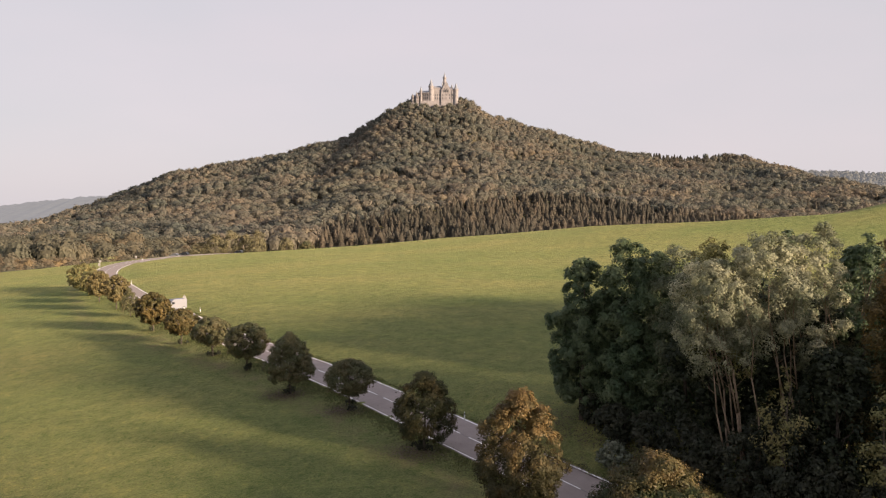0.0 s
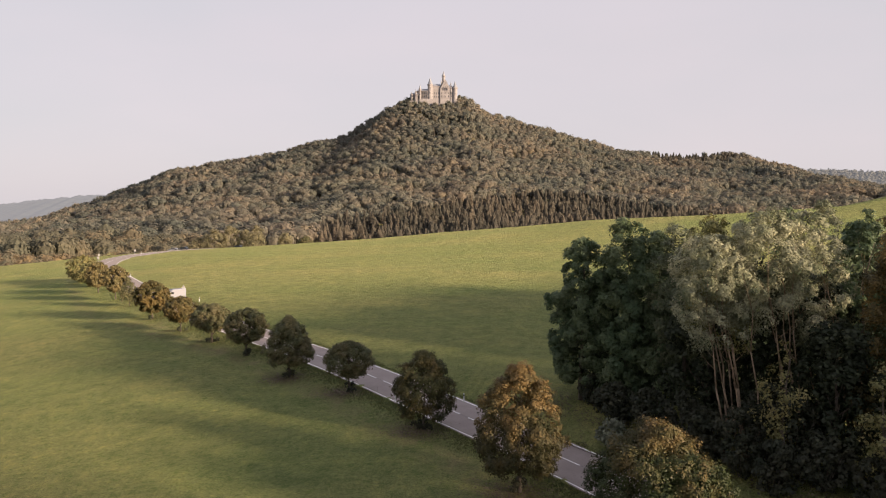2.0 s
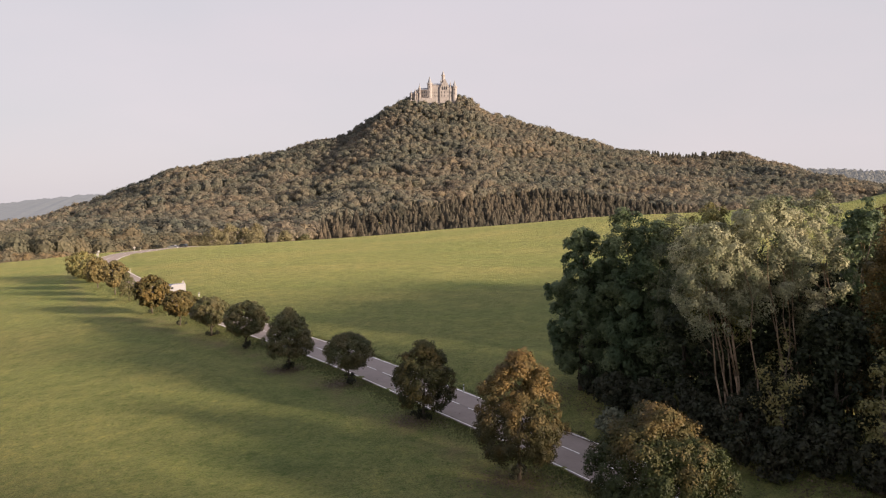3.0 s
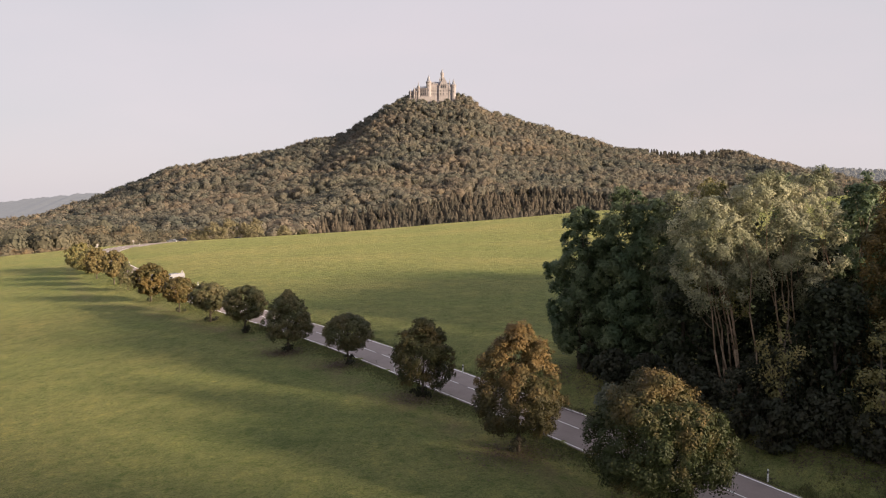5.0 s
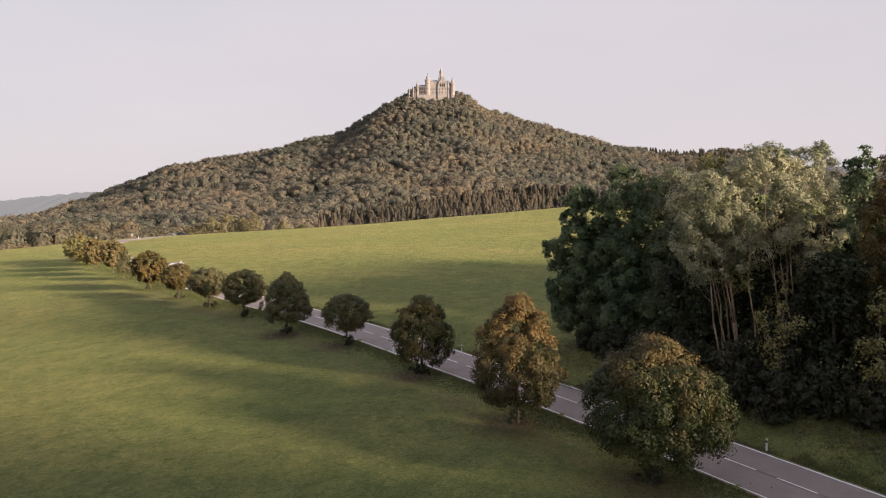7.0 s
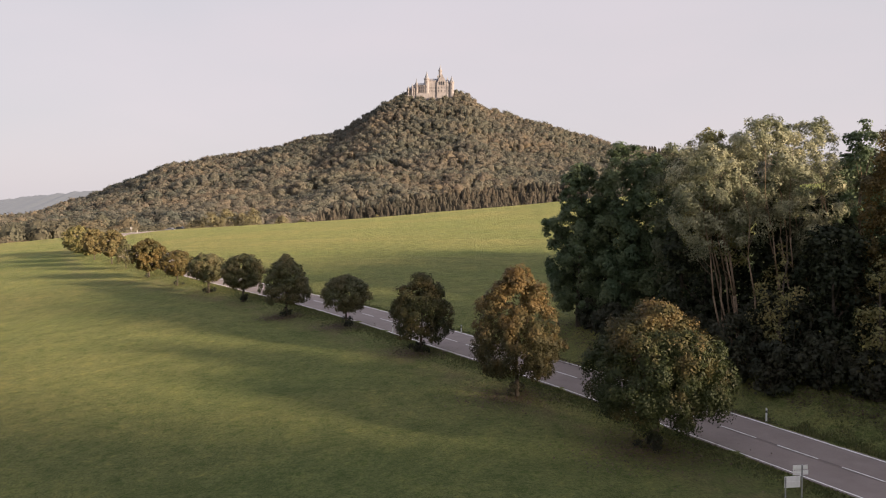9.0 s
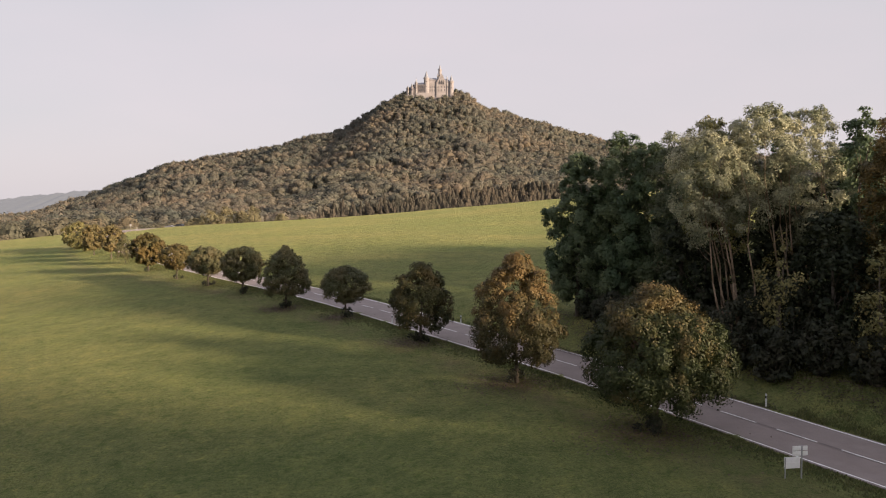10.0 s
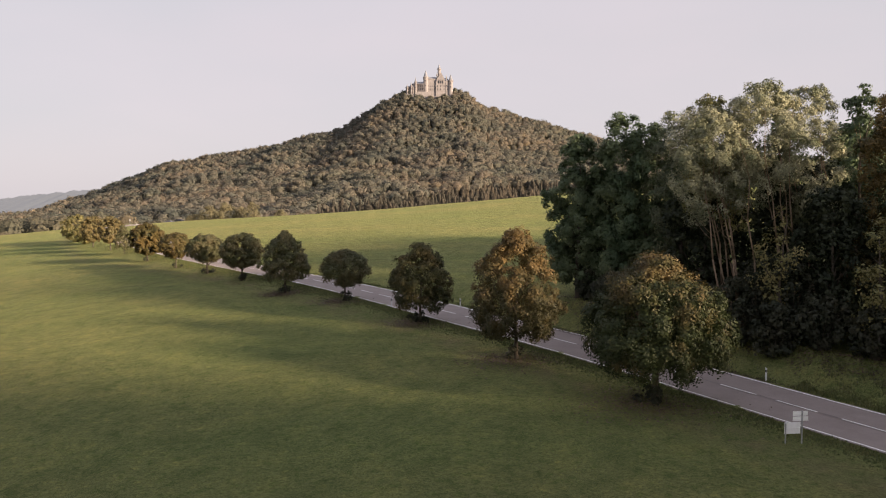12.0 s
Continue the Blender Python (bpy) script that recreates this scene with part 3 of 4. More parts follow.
edge_tree = copse_tree(15.2, 83.0, 21.9, 6.8, 1.8, "broad", LEAF_DARK, 62000, "dark green broadleaf tree at the edge of the copse", 0.118, 1)
copse_tree(19.6, 81.0, 23.7, 7.8, 0.4, "broad", LEAF_DARK, 66000, "tall dark green broadleaf tree with a rounded head", 0.118, 2)
copse_tree(22.2, 79.5, 22.4, 7.0, 0.4, "broad", LEAF_DARK, 42000, "dense dark green tree in the copse", 0.118, 3)
copse_tree(24.2, 76.5, 23.2, 7.0, 6.0, "broad", LEAF_SILVER_SHADED, 30000, "grey-green poplar standing behind the pale ones", 0.095, 23)
copse_tree(23.6, 66.2, 22.4, 7.2, 12.2, "broad", LEAF_SILVER, 48000, "silver-green poplar with several slender pale trunks", 0.080, 4, M_PALE_BARK, 6, n=170, cl=0.095, lobes=0.26)
copse_tree(25.2, 70.0, 24.3, 7.0, 10.0, "broad", LEAF_SUNNY, 36000, "yellow-green poplar among the pale ones", 0.08, 24, M_PALE_BARK, 3, n=110, cl=0.10, lobes=0.3)
copse_tree(28.6, 67.2, 24.9, 7.6, 12.6, "broad", LEAF_SILVER, 48000, "silver-green poplar with sunlit top and bare stems", 0.080, 5, M_PALE_BARK, 5, n=170, cl=0.095, lobes=0.26)
copse_tree(33.0, 69.0, 24.8, 7.0, 8.5, "broad", LEAF_SILVER, 34000, "tall pale poplar with thin silvery leaves", 0.080, 6, M_PALE_BARK, 4, n=90, cl=0.10, lobes=0.35)
copse_tree(37.6, 74.5, 26.5, 6.6, 7.5, "broad", LEAF_SILVER, 22000, "tall pale poplar with sparse silvery leaves", 0.080, 25, M_PALE_BARK, 3, n=64, cl=0.10, lobes=0.35)
copse_tree(32.9, 73.6, 25.5, 4.6, 2.0, "drop", LEAF_DARK, 14000, "slim dark tree rising behind the poplars", 0.12, 7, n=100)
copse_tree(37.6, 68.4, 24.8, 5.2, 2.0, "broad", LEAF_DARK, 18000, "slim dark green tree beside the rusty one", 0.12, 8, n=100)
copse_tree(37.0, 61.6, 23.2, 6.8, 3.0, "broad", LEAF_RUST, 36000, "tree with orange-brown autumn leaves", 0.105, 9)
copse_tree(43.4, 70.5, 25.4, 8.0, 2.0, "broad", LEAF_RUST, 22000, "tree with orange-brown leaves at the end of the copse", 0.13, 26)
# dark fill added behind the stems, in place of the copse's inner shade
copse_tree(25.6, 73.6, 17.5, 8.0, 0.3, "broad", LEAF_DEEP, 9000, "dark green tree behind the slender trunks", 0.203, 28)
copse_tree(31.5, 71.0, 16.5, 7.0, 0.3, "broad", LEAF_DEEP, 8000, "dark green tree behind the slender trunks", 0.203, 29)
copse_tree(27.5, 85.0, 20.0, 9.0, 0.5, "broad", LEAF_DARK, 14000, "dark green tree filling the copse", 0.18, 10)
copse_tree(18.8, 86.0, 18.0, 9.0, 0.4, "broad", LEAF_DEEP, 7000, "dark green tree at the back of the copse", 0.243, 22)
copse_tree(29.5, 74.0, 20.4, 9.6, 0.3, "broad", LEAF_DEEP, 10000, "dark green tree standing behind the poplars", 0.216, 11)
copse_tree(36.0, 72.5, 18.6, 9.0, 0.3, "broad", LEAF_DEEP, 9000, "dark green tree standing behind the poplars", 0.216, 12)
wood_tree(27.8, 61.8, 11.5, 4.4, 2.5, "broad", LEAF_YELLOW, 1700, "small tree with yellowing leaves at the wood's edge", 0.11, 13, n=26, cl=0.16, lobes=0.6)
wood_tree(32.8, 56.4, 10.5, 4.6, 1.5, "broad", LEAF_YELLOW, 2400, "small tree with yellow sunlit leaves at the wood's edge", 0.11, 27, n=26, cl=0.16, lobes=0.6)
wood_tree(37.5, 57.0, 13.0, 8.0, 0.2, "broad", LEAF_DEEP, 11000, "tree at the wood's edge, darkened for shade", 0.176, 14)
wood_tree(32.4, 62.5, 12.5, 7.6, 0.2, "broad", LEAF_DEEP, 10000, "tree at the wood's edge, darkened for shade", 0.176, 15)
# stands out of view, made tall to shade the rusty tree
wood_tree(42.5, 55.5, 19.5, 8.5, 0.2, "broad", LEAF_DEEP, 7000, "tree at the wood's edge, darkened for shade", 0.23, 16)
# three mostly hidden trees, added to carry the copse's shade across the meadow
wood_tree(43.5, 78.5, 20.0, 8.5, 0.5, "broad", LEAF_DARK, 10000, "dark green tree at the back of the copse", 0.25, 18)
wood_tree(47.5, 86.5, 19.5, 8.5, 0.5, "broad", LEAF_DARK, 10000, "dark green tree at the back of the copse", 0.25, 19)
wood_tree(51.5, 93.0, 19.0, 8.5, 0.5, "broad", LEAF_DARK, 10000, "dark green tree at the back of the copse", 0.25, 20)
# a long bough that reaches out of the copse over the field
r = np.random.default_rng(640)
back_ = edge_tree.matrix_basis.inverted()
a, b = back_ @ Vector((14.6, 82.9, 12.6)), back_ @ Vector((11.8, 82.4, 15.4))
bm = bmesh.new()
rod(bm, a, b, 0.09, 0.03, 6)
part("limb", bm, M_BARK, edge_tree)
q = np.array([a.lerp(b, k) for k in np.linspace(0.35, 1.0, 16)]) + r.normal(size=(16, 3)) * 0.22
leaves("side_bough", q, np.full(16, 0.42), 2600, 0.115, LEAF_DARK, edge_tree, r)
fill = wood_tree(46.0, 66.0, 18.0, 9.5, 0.3, "column", LEAF_DARK, 1700, "dark green tree added out of view to cast shade", 0.8, 17, n=60, cl=0.2)
# unseen trees beside the road and far up the field, added for evening shade
for x, y, k in ((51, 57, 1.0), (46, 50, 1.25), (50, 46, 1.25), (53, 40, 1.0), (56, 34, 0.9), (59, 28, 0.96), (62, 21, 0.95), (60, 12, 1.0), (62, 5, 1.35), (66, -1, 1.45), (70, -8, 1.8), (75, -16, 1.8), (80, -25, 1.8),
                (58, 47, 1.08), (61, 38, 1.0), (65, 30, 0.9), (68, 22, 0.92), (67, 10, 1.15), (72, 2, 1.45), (86, -34, 1.8), (92, -43, 1.8), (98, -53, 1.8),
                (62, 82, 1.6), (67, 89, 1.6), (72, 96, 1.6), (77, 103, 1.6), (82, 110, 1.6), (87, 117, 1.6), (92, 125, 1.2), (97, 132, 1.2), (103, 140, 1.2), (108, 147, 1.2), (113, 155, 1.2), (119, 163, 1.2),
                (76, 92, 1.6), (84, 102, 1.6), (92, 113, 1.6), (100, 125, 1.2), (108, 136, 1.2), (117, 148, 1.2)):
    copy_thing(fill, pose(x, y, gz(x, y), 0, 0, (x * 37) % 360) @ Matrix.Scale(k, 4))


def shrub(x, y, height, width, material, count, label, seed, size=0.15):
    r = np.random.default_rng(seed + 300)
    t = thing("shrub", x, y, gz(x, y) - 0.05, label, "shrub", "undergrowth", r.uniform(0, 360))
    for k in range(7):
        bm = bmesh.new()
        a = k * 0.9 + r.uniform(0, 0.5)
        rod(bm, (0.1 * math.cos(a), 0.1 * math.sin(a), -0.1), (width * 0.3 * math.cos(a), width * 0.3 * math.sin(a), height * 0.7), 0.035, 0.012, 5)
        part("stem", bm, M_BARK, t)
    c, rad = clumps("ball", 0, height, width / 2, 90, r, width * 0.1)
    leaves("foliage", c, rad, count, size, material, t, r)


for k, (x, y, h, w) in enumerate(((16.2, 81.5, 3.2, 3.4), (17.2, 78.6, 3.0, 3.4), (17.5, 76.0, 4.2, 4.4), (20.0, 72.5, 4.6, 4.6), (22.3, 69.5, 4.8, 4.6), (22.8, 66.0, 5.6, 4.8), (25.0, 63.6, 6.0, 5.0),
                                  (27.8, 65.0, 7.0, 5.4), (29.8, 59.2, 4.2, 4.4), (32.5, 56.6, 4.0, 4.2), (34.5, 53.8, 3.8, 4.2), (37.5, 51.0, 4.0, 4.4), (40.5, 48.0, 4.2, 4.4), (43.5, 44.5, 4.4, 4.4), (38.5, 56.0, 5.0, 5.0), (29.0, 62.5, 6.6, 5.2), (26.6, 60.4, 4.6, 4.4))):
    shrub(x, y, h, w, LEAF_SHRUB, 3600, "tangled shrub at the wood's edge, darkened for shade", k)
shrub(16.6, 73.2, 2.9, 3.6, LEAF_GREY, 2600, "greyish-leaved shrub at the edge of the wood", 40)
shrub(19.2, 70.6, 2.4, 3.0, leaf_material("leaves_brown_bush", (0.07, 0.042, 0.028), (0.10, 0.058, 0.034), 0.5, 0.5), 1800, "reddish-brown bush on the bank", 41)

# ---------------------------------------------------------------- forest on the hill
def leafy_crown(r, lumps, sprays, size, level):
    """A broadleaf crown: a lumpy dome that reaches low down, rough with leafy sprays."""
    bm = bmesh.new()
    bmesh.ops.create_icosphere(bm, subdivisions=level, radius=1.0)
    ups = [Vector((r.normal(), r.normal(), abs(r.normal()) * 0.8 + 0.1)).normalized() for _ in range(lumps)]
    tall = [r.uniform(0.10, 0.24) for _ in ups]

    def reach(d):
        return 0.80 + sum(h * math.exp(-(d - u).length_squared / 0.16) for u, h in zip(ups, tall))

    for v in list(bm.verts):
        d = v.co.normalized()
        if d.z < -0.55:
            bm.verts.remove(v)
            continue
        v.co = d * (reach(d) * 0.9 + r.normal() * 0.035)
    for k in range(sprays):
        d = Vector((r.normal(), r.normal(), r.normal() * 0.8 + 0.35)).normalized()
        n = (d + Vector(r.normal(size=3)) * 0.20 + Vector((0, 0, 0.1))).normalized()
        u = n.cross(Vector(r.normal(size=3))).normalized()
        w = n.cross(u)
        p = d * (reach(d) + r.uniform(-0.10, 0.06))
        s_ = size * r.uniform(0.6, 1.4)
        bm.faces.new([bm.verts.new(q) for q in (p + u * s_, p - u * s_ * 0.6 + w * s_ * 0.9, p - u * s_ * 0.6 - w * s_ * 0.9)])
    for v in bm.verts:
        if v.co.z < 0:
            v.co.z *= 1.5
    return bm


def fir_crown(r):
    """A conifer: a slender cone of ragged skirts, each wider than the one above."""
    bm = bmesh.new()
    seg, tiers = 8, 8
    for i in range(tiers):
        t0, t1 = i / tiers, (i + 1.35) / tiers
        turn = r.uniform(0, 6.3)
        inner, outer = [], []
        for k in range(seg):
            a = turn + 2 * math.pi * (k + r.uniform(-0.15, 0.15)) / seg
            r0, r1 = 0.12 * t0 ** 0.7, (0.015 + 0.225 * t1 ** 0.68) * r.uniform(0.72, 1.25)
            inner.append(bm.verts.new((r0 * math.cos(a), r0 * math.sin(a), 1 - t0 * 0.93)))
            outer.append(bm.verts.new((r1 * math.cos(a), r1 * math.sin(a), 1 - t1 * 0.93 + r.uniform(-0.02, 0.03))))
        for k in range(seg):
            bm.faces.new((inner[k], outer[k], outer[k - 1], inner[k - 1]))
    return bm


def arrays(bm):
    bmesh.ops.triangulate(bm, faces=bm.faces)
    bm.verts.index_update()
    out = np.array([v.co for v in bm.verts]), np.array([[v.index for v in f.verts] for f in bm.faces])
    bm.free()
    return out


def crowd(name, shapes, pts, sx, sz, material, label):
    """Many trees as one mass: shapes set at pts with their own sizes and turns."""
    V, F, H, base = [], [], [], 0
    pick = rng.integers(0, len(shapes), len(pts))
    for k, (v, f) in enumerate(shapes):
        i = np.where(pick == k)[0]
        if not len(i):
            continue
        a = rng.uniform(0, 6.283, len(i))
        ca, sa = np.cos(a)[:, None], np.sin(a)[:, None]
        x = (v[None, :, 0] * ca - v[None, :, 1] * sa) * sx[i, None] + pts[i, 0, None]
        y = (v[None, :, 0] * sa + v[None, :, 1] * ca) * sx[i, None] + pts[i, 1, None]
        z = v[None, :, 2] * sz[i, None] + pts[i, 2, None]
        V.append(np.stack([x, y, z], 2).reshape(-1, 3))
        F.append((f[None] + (np.arange(len(i)) * len(v))[:, None, None] + base).reshape(-1, 3))
        drift = 0.5 + 0.3 * np.sin(pts[i, 0] * 0.017 + 2 * np.sin(pts[i, 1] * 0.006)) + 0.25 * np.sin(pts[i, 1] * 0.023 - pts[i, 0] * 0.009)
        H.append(np.repeat(np.clip(0.5 * drift + 0.5 * rng.uniform(0, 1, len(i)), 0, 1), len(v)))
        base += len(i) * len(v)
    ob = new(name, mesh_np(name, np.vstack(V), np.vstack(F), material))
    hue = ob.data.attributes.new("hue", "FLOAT", "POINT")       # one hue for each tree
    hue.data.foreach_set("value", np.concatenate(H).astype(np.float32))
    return tagged(ob, label, "forest", kind="stuff")


def forest_material(name, stops, scale):
    """Far trees: a hue for each tree by its place, sprays that vary, drifts over the hillside."""
    m, nt, p = nodes_of(name)
    hue = nt.nodes.new("ShaderNodeAttribute")
    hue.attribute_name = "hue"
    col = ramp(nt, hue.outputs["Fac"], stops)
    drift = noise_node(nt, 0.005, 3)
    col = blend(nt, 0.8, col, ramp(nt, drift, [(0.3, (0.82, 0.86, 0.88)), (0.7, (1.18, 1.1, 1.0))]), "MULTIPLY")
    tex = noise_node(nt, scale, 4, 0.7)
    col = blend(nt, 0.8, col, ramp(nt, tex, [(0.36, (0.80, 0.81, 0.82)), (0.5, (1, 1, 1)), (0.64, (1.2, 1.18, 1.14))]), "MULTIPLY")
    geo = nt.nodes.new("ShaderNodeNewGeometry")
    col = blend(nt, 0.8, col, ramp(nt, geo.outputs["Random Per Island"], [(0, (0.8, 0.81, 0.83)), (0.6, (1, 1, 1)), (1, (1.18, 1.16, 1.14))]), "MULTIPLY")
    nt.links.new(col, p.inputs["Base Color"])
    p.inputs["Roughness"].default_value = 0.9
    p.inputs["Specular IOR Level"].default_value = 0.1
    tr = nt.nodes.new("ShaderNodeBsdfTranslucent")
    nt.links.new(col, tr.inputs["Color"])
    mix = nt.nodes.new("ShaderNodeMixShader")
    mix.inputs[0].default_value = 0.42
    nt.links.new(p.outputs[0], mix.inputs[1])
    nt.links.new(tr.outputs[0], mix.inputs[2])
    nt.links.new(mix.outputs[0], nt.nodes["Material Output"].inputs["Surface"])
    return m


# pale, blue-lifted leaf colours take in some haze over the hill
M_WOOD = forest_material("hill_broadleaf", [(0.0, (0.114, 0.126, 0.110)), (0.3, (0.142, 0.146, 0.123)), (0.5, (0.161, 0.156, 0.130)), (0.7, (0.180, 0.164, 0.134)), (0.88, (0.201, 0.174, 0.139)), (1.0, (0.249, 0.212, 0.152))], 0.28)
M_EDGE = forest_material("wood_edge", [(0.0, (0.095, 0.105, 0.084)), (0.5, (0.145, 0.140, 0.106)), (0.8, (0.188, 0.158, 0.112)), (1.0, (0.26, 0.205, 0.12))], 0.3)
M_FIR = forest_material("hill_conifer", [(0.0, (0.060, 0.062, 0.054)), (0.5, (0.094, 0.087, 0.072)), (1.0, (0.142, 0.120, 0.094))], 0.6)

pts = []
y = 585.0
while y < HILL_Y + 20:
    step = float(np.interp(y, (600, 1500, 2100), (13.4, 14.6, 13.0)))
    xs = np.arange(-0.61 * y, 0.61 * y, step)
    pts.append(np.stack([xs + rng.uniform(-0.5, 0.5, len(xs)) * step, np.full(len(xs), y) + rng.uniform(-0.6, 0.6, len(xs)) * step], 1))
    y += step * 1.25
pts = np.vstack(pts)
pts = pts[~((np.abs(pts[:, 0] + 12) < 58) & (pts[:, 1] > 2060))]
az = pts[:, 0] / pts[:, 1]
pts = pts[pts[:, 1] > np.where(az < -0.455, 590, np.where(az < -0.33, 640, 780))]
hedge = np.stack([rng.uniform(-0.62, -0.33, 600), rng.uniform(400, 640, 600)], 1)      # low trees and bushes in the hollow
hedge = np.stack([hedge[:, 0] * hedge[:, 1], hedge[:, 1]], 1)
hedge = hedge[(np.hypot((hedge[:, 0] + 262) / 60, (hedge[:, 1] - 590) / 45) > 1) & (hedge[:, 1] > np.interp(hedge[:, 0] / hedge[:, 1], (-0.45, -0.40), (400, 470)))]
hz = open_land(pts[:, 0], pts[:, 1])
pts = np.column_stack([pts, hz])
wave = np.sin(pts[:, 0] * 0.011 + 1.0) * 0.5 + np.sin(pts[:, 0] * 0.004 - pts[:, 1] * 0.006) * 0.6 + rng.normal(size=len(pts)) * 0.35
firs = ((pts[:, 1] < 1090 + 150 * np.sin(pts[:, 0] * 0.008)) & (pts[:, 0] > -0.16 * pts[:, 1]) & (pts[:, 0] < 0.42 * pts[:, 1]) & (wave > -0.75)) | ((pts[:, 0] > 560) & (pts[:, 0] < 980) & (pts[:, 1] > 1980) & (wave > -0.2)) | (wave > 1.25)
shapes = [arrays(leafy_crown(np.random.default_rng(40 + k), 8, 165, 0.135, 1)) for k in range(7)]
far_shapes = [arrays(leafy_crown(np.random.default_rng(70 + k), 8, 85, 0.185, 1)) for k in range(7)]
near_shapes = [arrays(leafy_crown(np.random.default_rng(50 + k), 11, 300, 0.105, 1)) for k in range(6)]
fir_shapes = [arrays(fir_crown(np.random.default_rng(60 + k))) for k in range(6)]
leafy = pts[~firs]
stand_age = np.sin(leafy[:, 0] * 0.031 + 1.7 * np.sin(leafy[:, 1] * 0.013)) * np.sin(leafy[:, 1] * 0.027 + 0.9 * np.sin(leafy[:, 0] * 0.017))      # older and younger patches
r0 = rng.uniform(7.4, 12.4, len(leafy)) * np.interp(leafy[:, 1], (1400, 2050), (1.0, 0.95)) * (1 + 0.12 * stand_age)
lift = leafy.copy()
lift[:, 2] += (rng.uniform(6, 9.5, len(leafy)) + 4.5 * stand_age) * np.where(leafy[:, 1] < 720, 0.55, 1.0)
tall = r0 * rng.uniform(0.85, 1.2, len(leafy))
front = (leafy[:, 1] < 860) & (leafy[:, 0] < -0.3 * leafy[:, 1])
back = leafy[:, 1] > 1300
for ones, kinds, what in ((~front & ~back, shapes, "mixed autumn woodland on the lower hillside"), (~front & back, far_shapes, "mixed autumn woodland covering the castle hill")):
    crowd("forest", kinds, lift[ones], r0[ones], tall[ones], M_WOOD, what)
hr = rng.uniform(0.75, 1.3, len(hedge)) * np.interp(hedge[:, 1], (400, 640), (3.0, 6.5))
low = np.column_stack([hedge, open_land(hedge[:, 0], hedge[:, 1]) + hr * 0.5])
crowd("forest_edge", near_shapes, np.vstack([lift[front], low]), np.append(r0[front] * 0.9, hr), np.append(tall[front], hr * 1.15), M_EDGE, "leafy edge of the woodland at the foot of the hill")
stand = np.repeat(pts[firs], 2, 0)
stand[:, :2] += rng.uniform(-7, 7, (len(stand), 2))
stand[:, 2] = open_land(stand[:, 0], stand[:, 1]) + rng.uniform(-4, 2, len(stand))
hf = rng.uniform(11, 21, len(stand))
crowd("conifer_forest", fir_shapes, stand, hf * rng.uniform(1.0, 1.4, len(hf)), hf, M_FIR, "dark brownish conifers at the foot of the hill")

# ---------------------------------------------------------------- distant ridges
# blue-grey emission on the far woods stands in for haze
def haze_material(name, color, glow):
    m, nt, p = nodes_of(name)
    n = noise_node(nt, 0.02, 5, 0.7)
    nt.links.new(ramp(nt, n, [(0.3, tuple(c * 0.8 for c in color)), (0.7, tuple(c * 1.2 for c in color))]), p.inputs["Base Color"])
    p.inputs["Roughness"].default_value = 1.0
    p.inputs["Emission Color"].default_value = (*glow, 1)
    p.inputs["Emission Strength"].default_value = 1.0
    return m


def far_ridge(xs, crest, y, material, label):
    q = np.linspace(xs[0], xs[-1], 160)
    h = np.interp(q, xs, crest) + np.array([noise.noise((a * 0.02, y, 0)) * 8 + noise.noise((a * 0.1, y, 3)) * 5 for a in q])
    v, n = [], len(q)
    for k, (dy, s) in enumerate(((-700, 0.0), (-400, 0.45), (-120, 0.85), (0, 1.0), (200, 0.9))):
        v.append(np.stack([q, np.full(n, y + dy), -20 + (h + 20) * s], 1))
    i = (np.arange(4)[:, None] * n + np.arange(n - 1)[None]).ravel()
    ob = new("backdrop", mesh_np("backdrop", np.vstack(v), np.stack([i, i + 1, i + n + 1, i + n], 1), material, True))
    tagged(ob, label, "hills", kind="structure")


M_HAZE = haze_material("far_hills_haze_glow", (0.05, 0.055, 0.05), (0.052, 0.052, 0.060))
M_RIDGE_HAZE = haze_material("ridge_haze_glow", (0.085, 0.085, 0.070), (0.030, 0.030, 0.034))
far_ridge((-3300, -2600, -2400, -2160, -2030, -1700), (64, 104, 129, 152, 164, 154), 4500, M_HAZE, "wooded hills on the horizon with a bluish haze glow")
far_ridge((1700, 2170, 2380, 2600, 3300), (302, 302, 297, 290, 245), 4500, M_RIDGE_HAZE, "wooded ridge on the horizon")
tiny = [arrays(leafy_crown(np.random.default_rng(80 + k), 6, 14, 0.3, 1)) for k in range(4)]


def ridge_wood(xs, crest, x0, x1, n, material, label):
    """Tree tops along a far ridge and down its slope."""
    x, dy = rng.uniform(x0, x1, n), -430 * rng.uniform(0, 1, n) ** 1.3
    z = -20 + (np.interp(x, xs, crest) + 20) * np.interp(dy, (-700, -400, -120, 0), (0.0, 0.45, 0.85, 1.0))
    size = rng.uniform(9, 17, n)
    crowd("far_forest", tiny, np.stack([x, 4500 + dy, z + 2], 1), size, size, material, label)


ridge_wood((1700, 2170, 2380, 2600, 3300), (302, 302, 297, 290, 245), 1950, 2750, 1100, M_RIDGE_HAZE, "hazy trees on the far ridge")

# ---------------------------------------------------------------- castle on the summit
M_STONE = plain("sandstone", (0.222, 0.206, 0.208), 0.85, vary=0.2, scale=0.15)
M_STONE2 = plain("grey_sandstone", (0.195, 0.178, 0.178), 0.85, vary=0.25, scale=0.12)
M_SLATE = plain("slate_roof", (0.19, 0.195, 0.22), 0.6, vary=0.2, scale=0.3)
M_DARKWIN = plain("window_recess", (0.03, 0.03, 0.035), 0.3, vary=0.2)
castle = thing("castle", -21.6, 2078, 318, "pale sandstone castle with pointed towers on the wooded summit", "castle")
U = 1.53


def cx(u):
    return (u - 770) * U


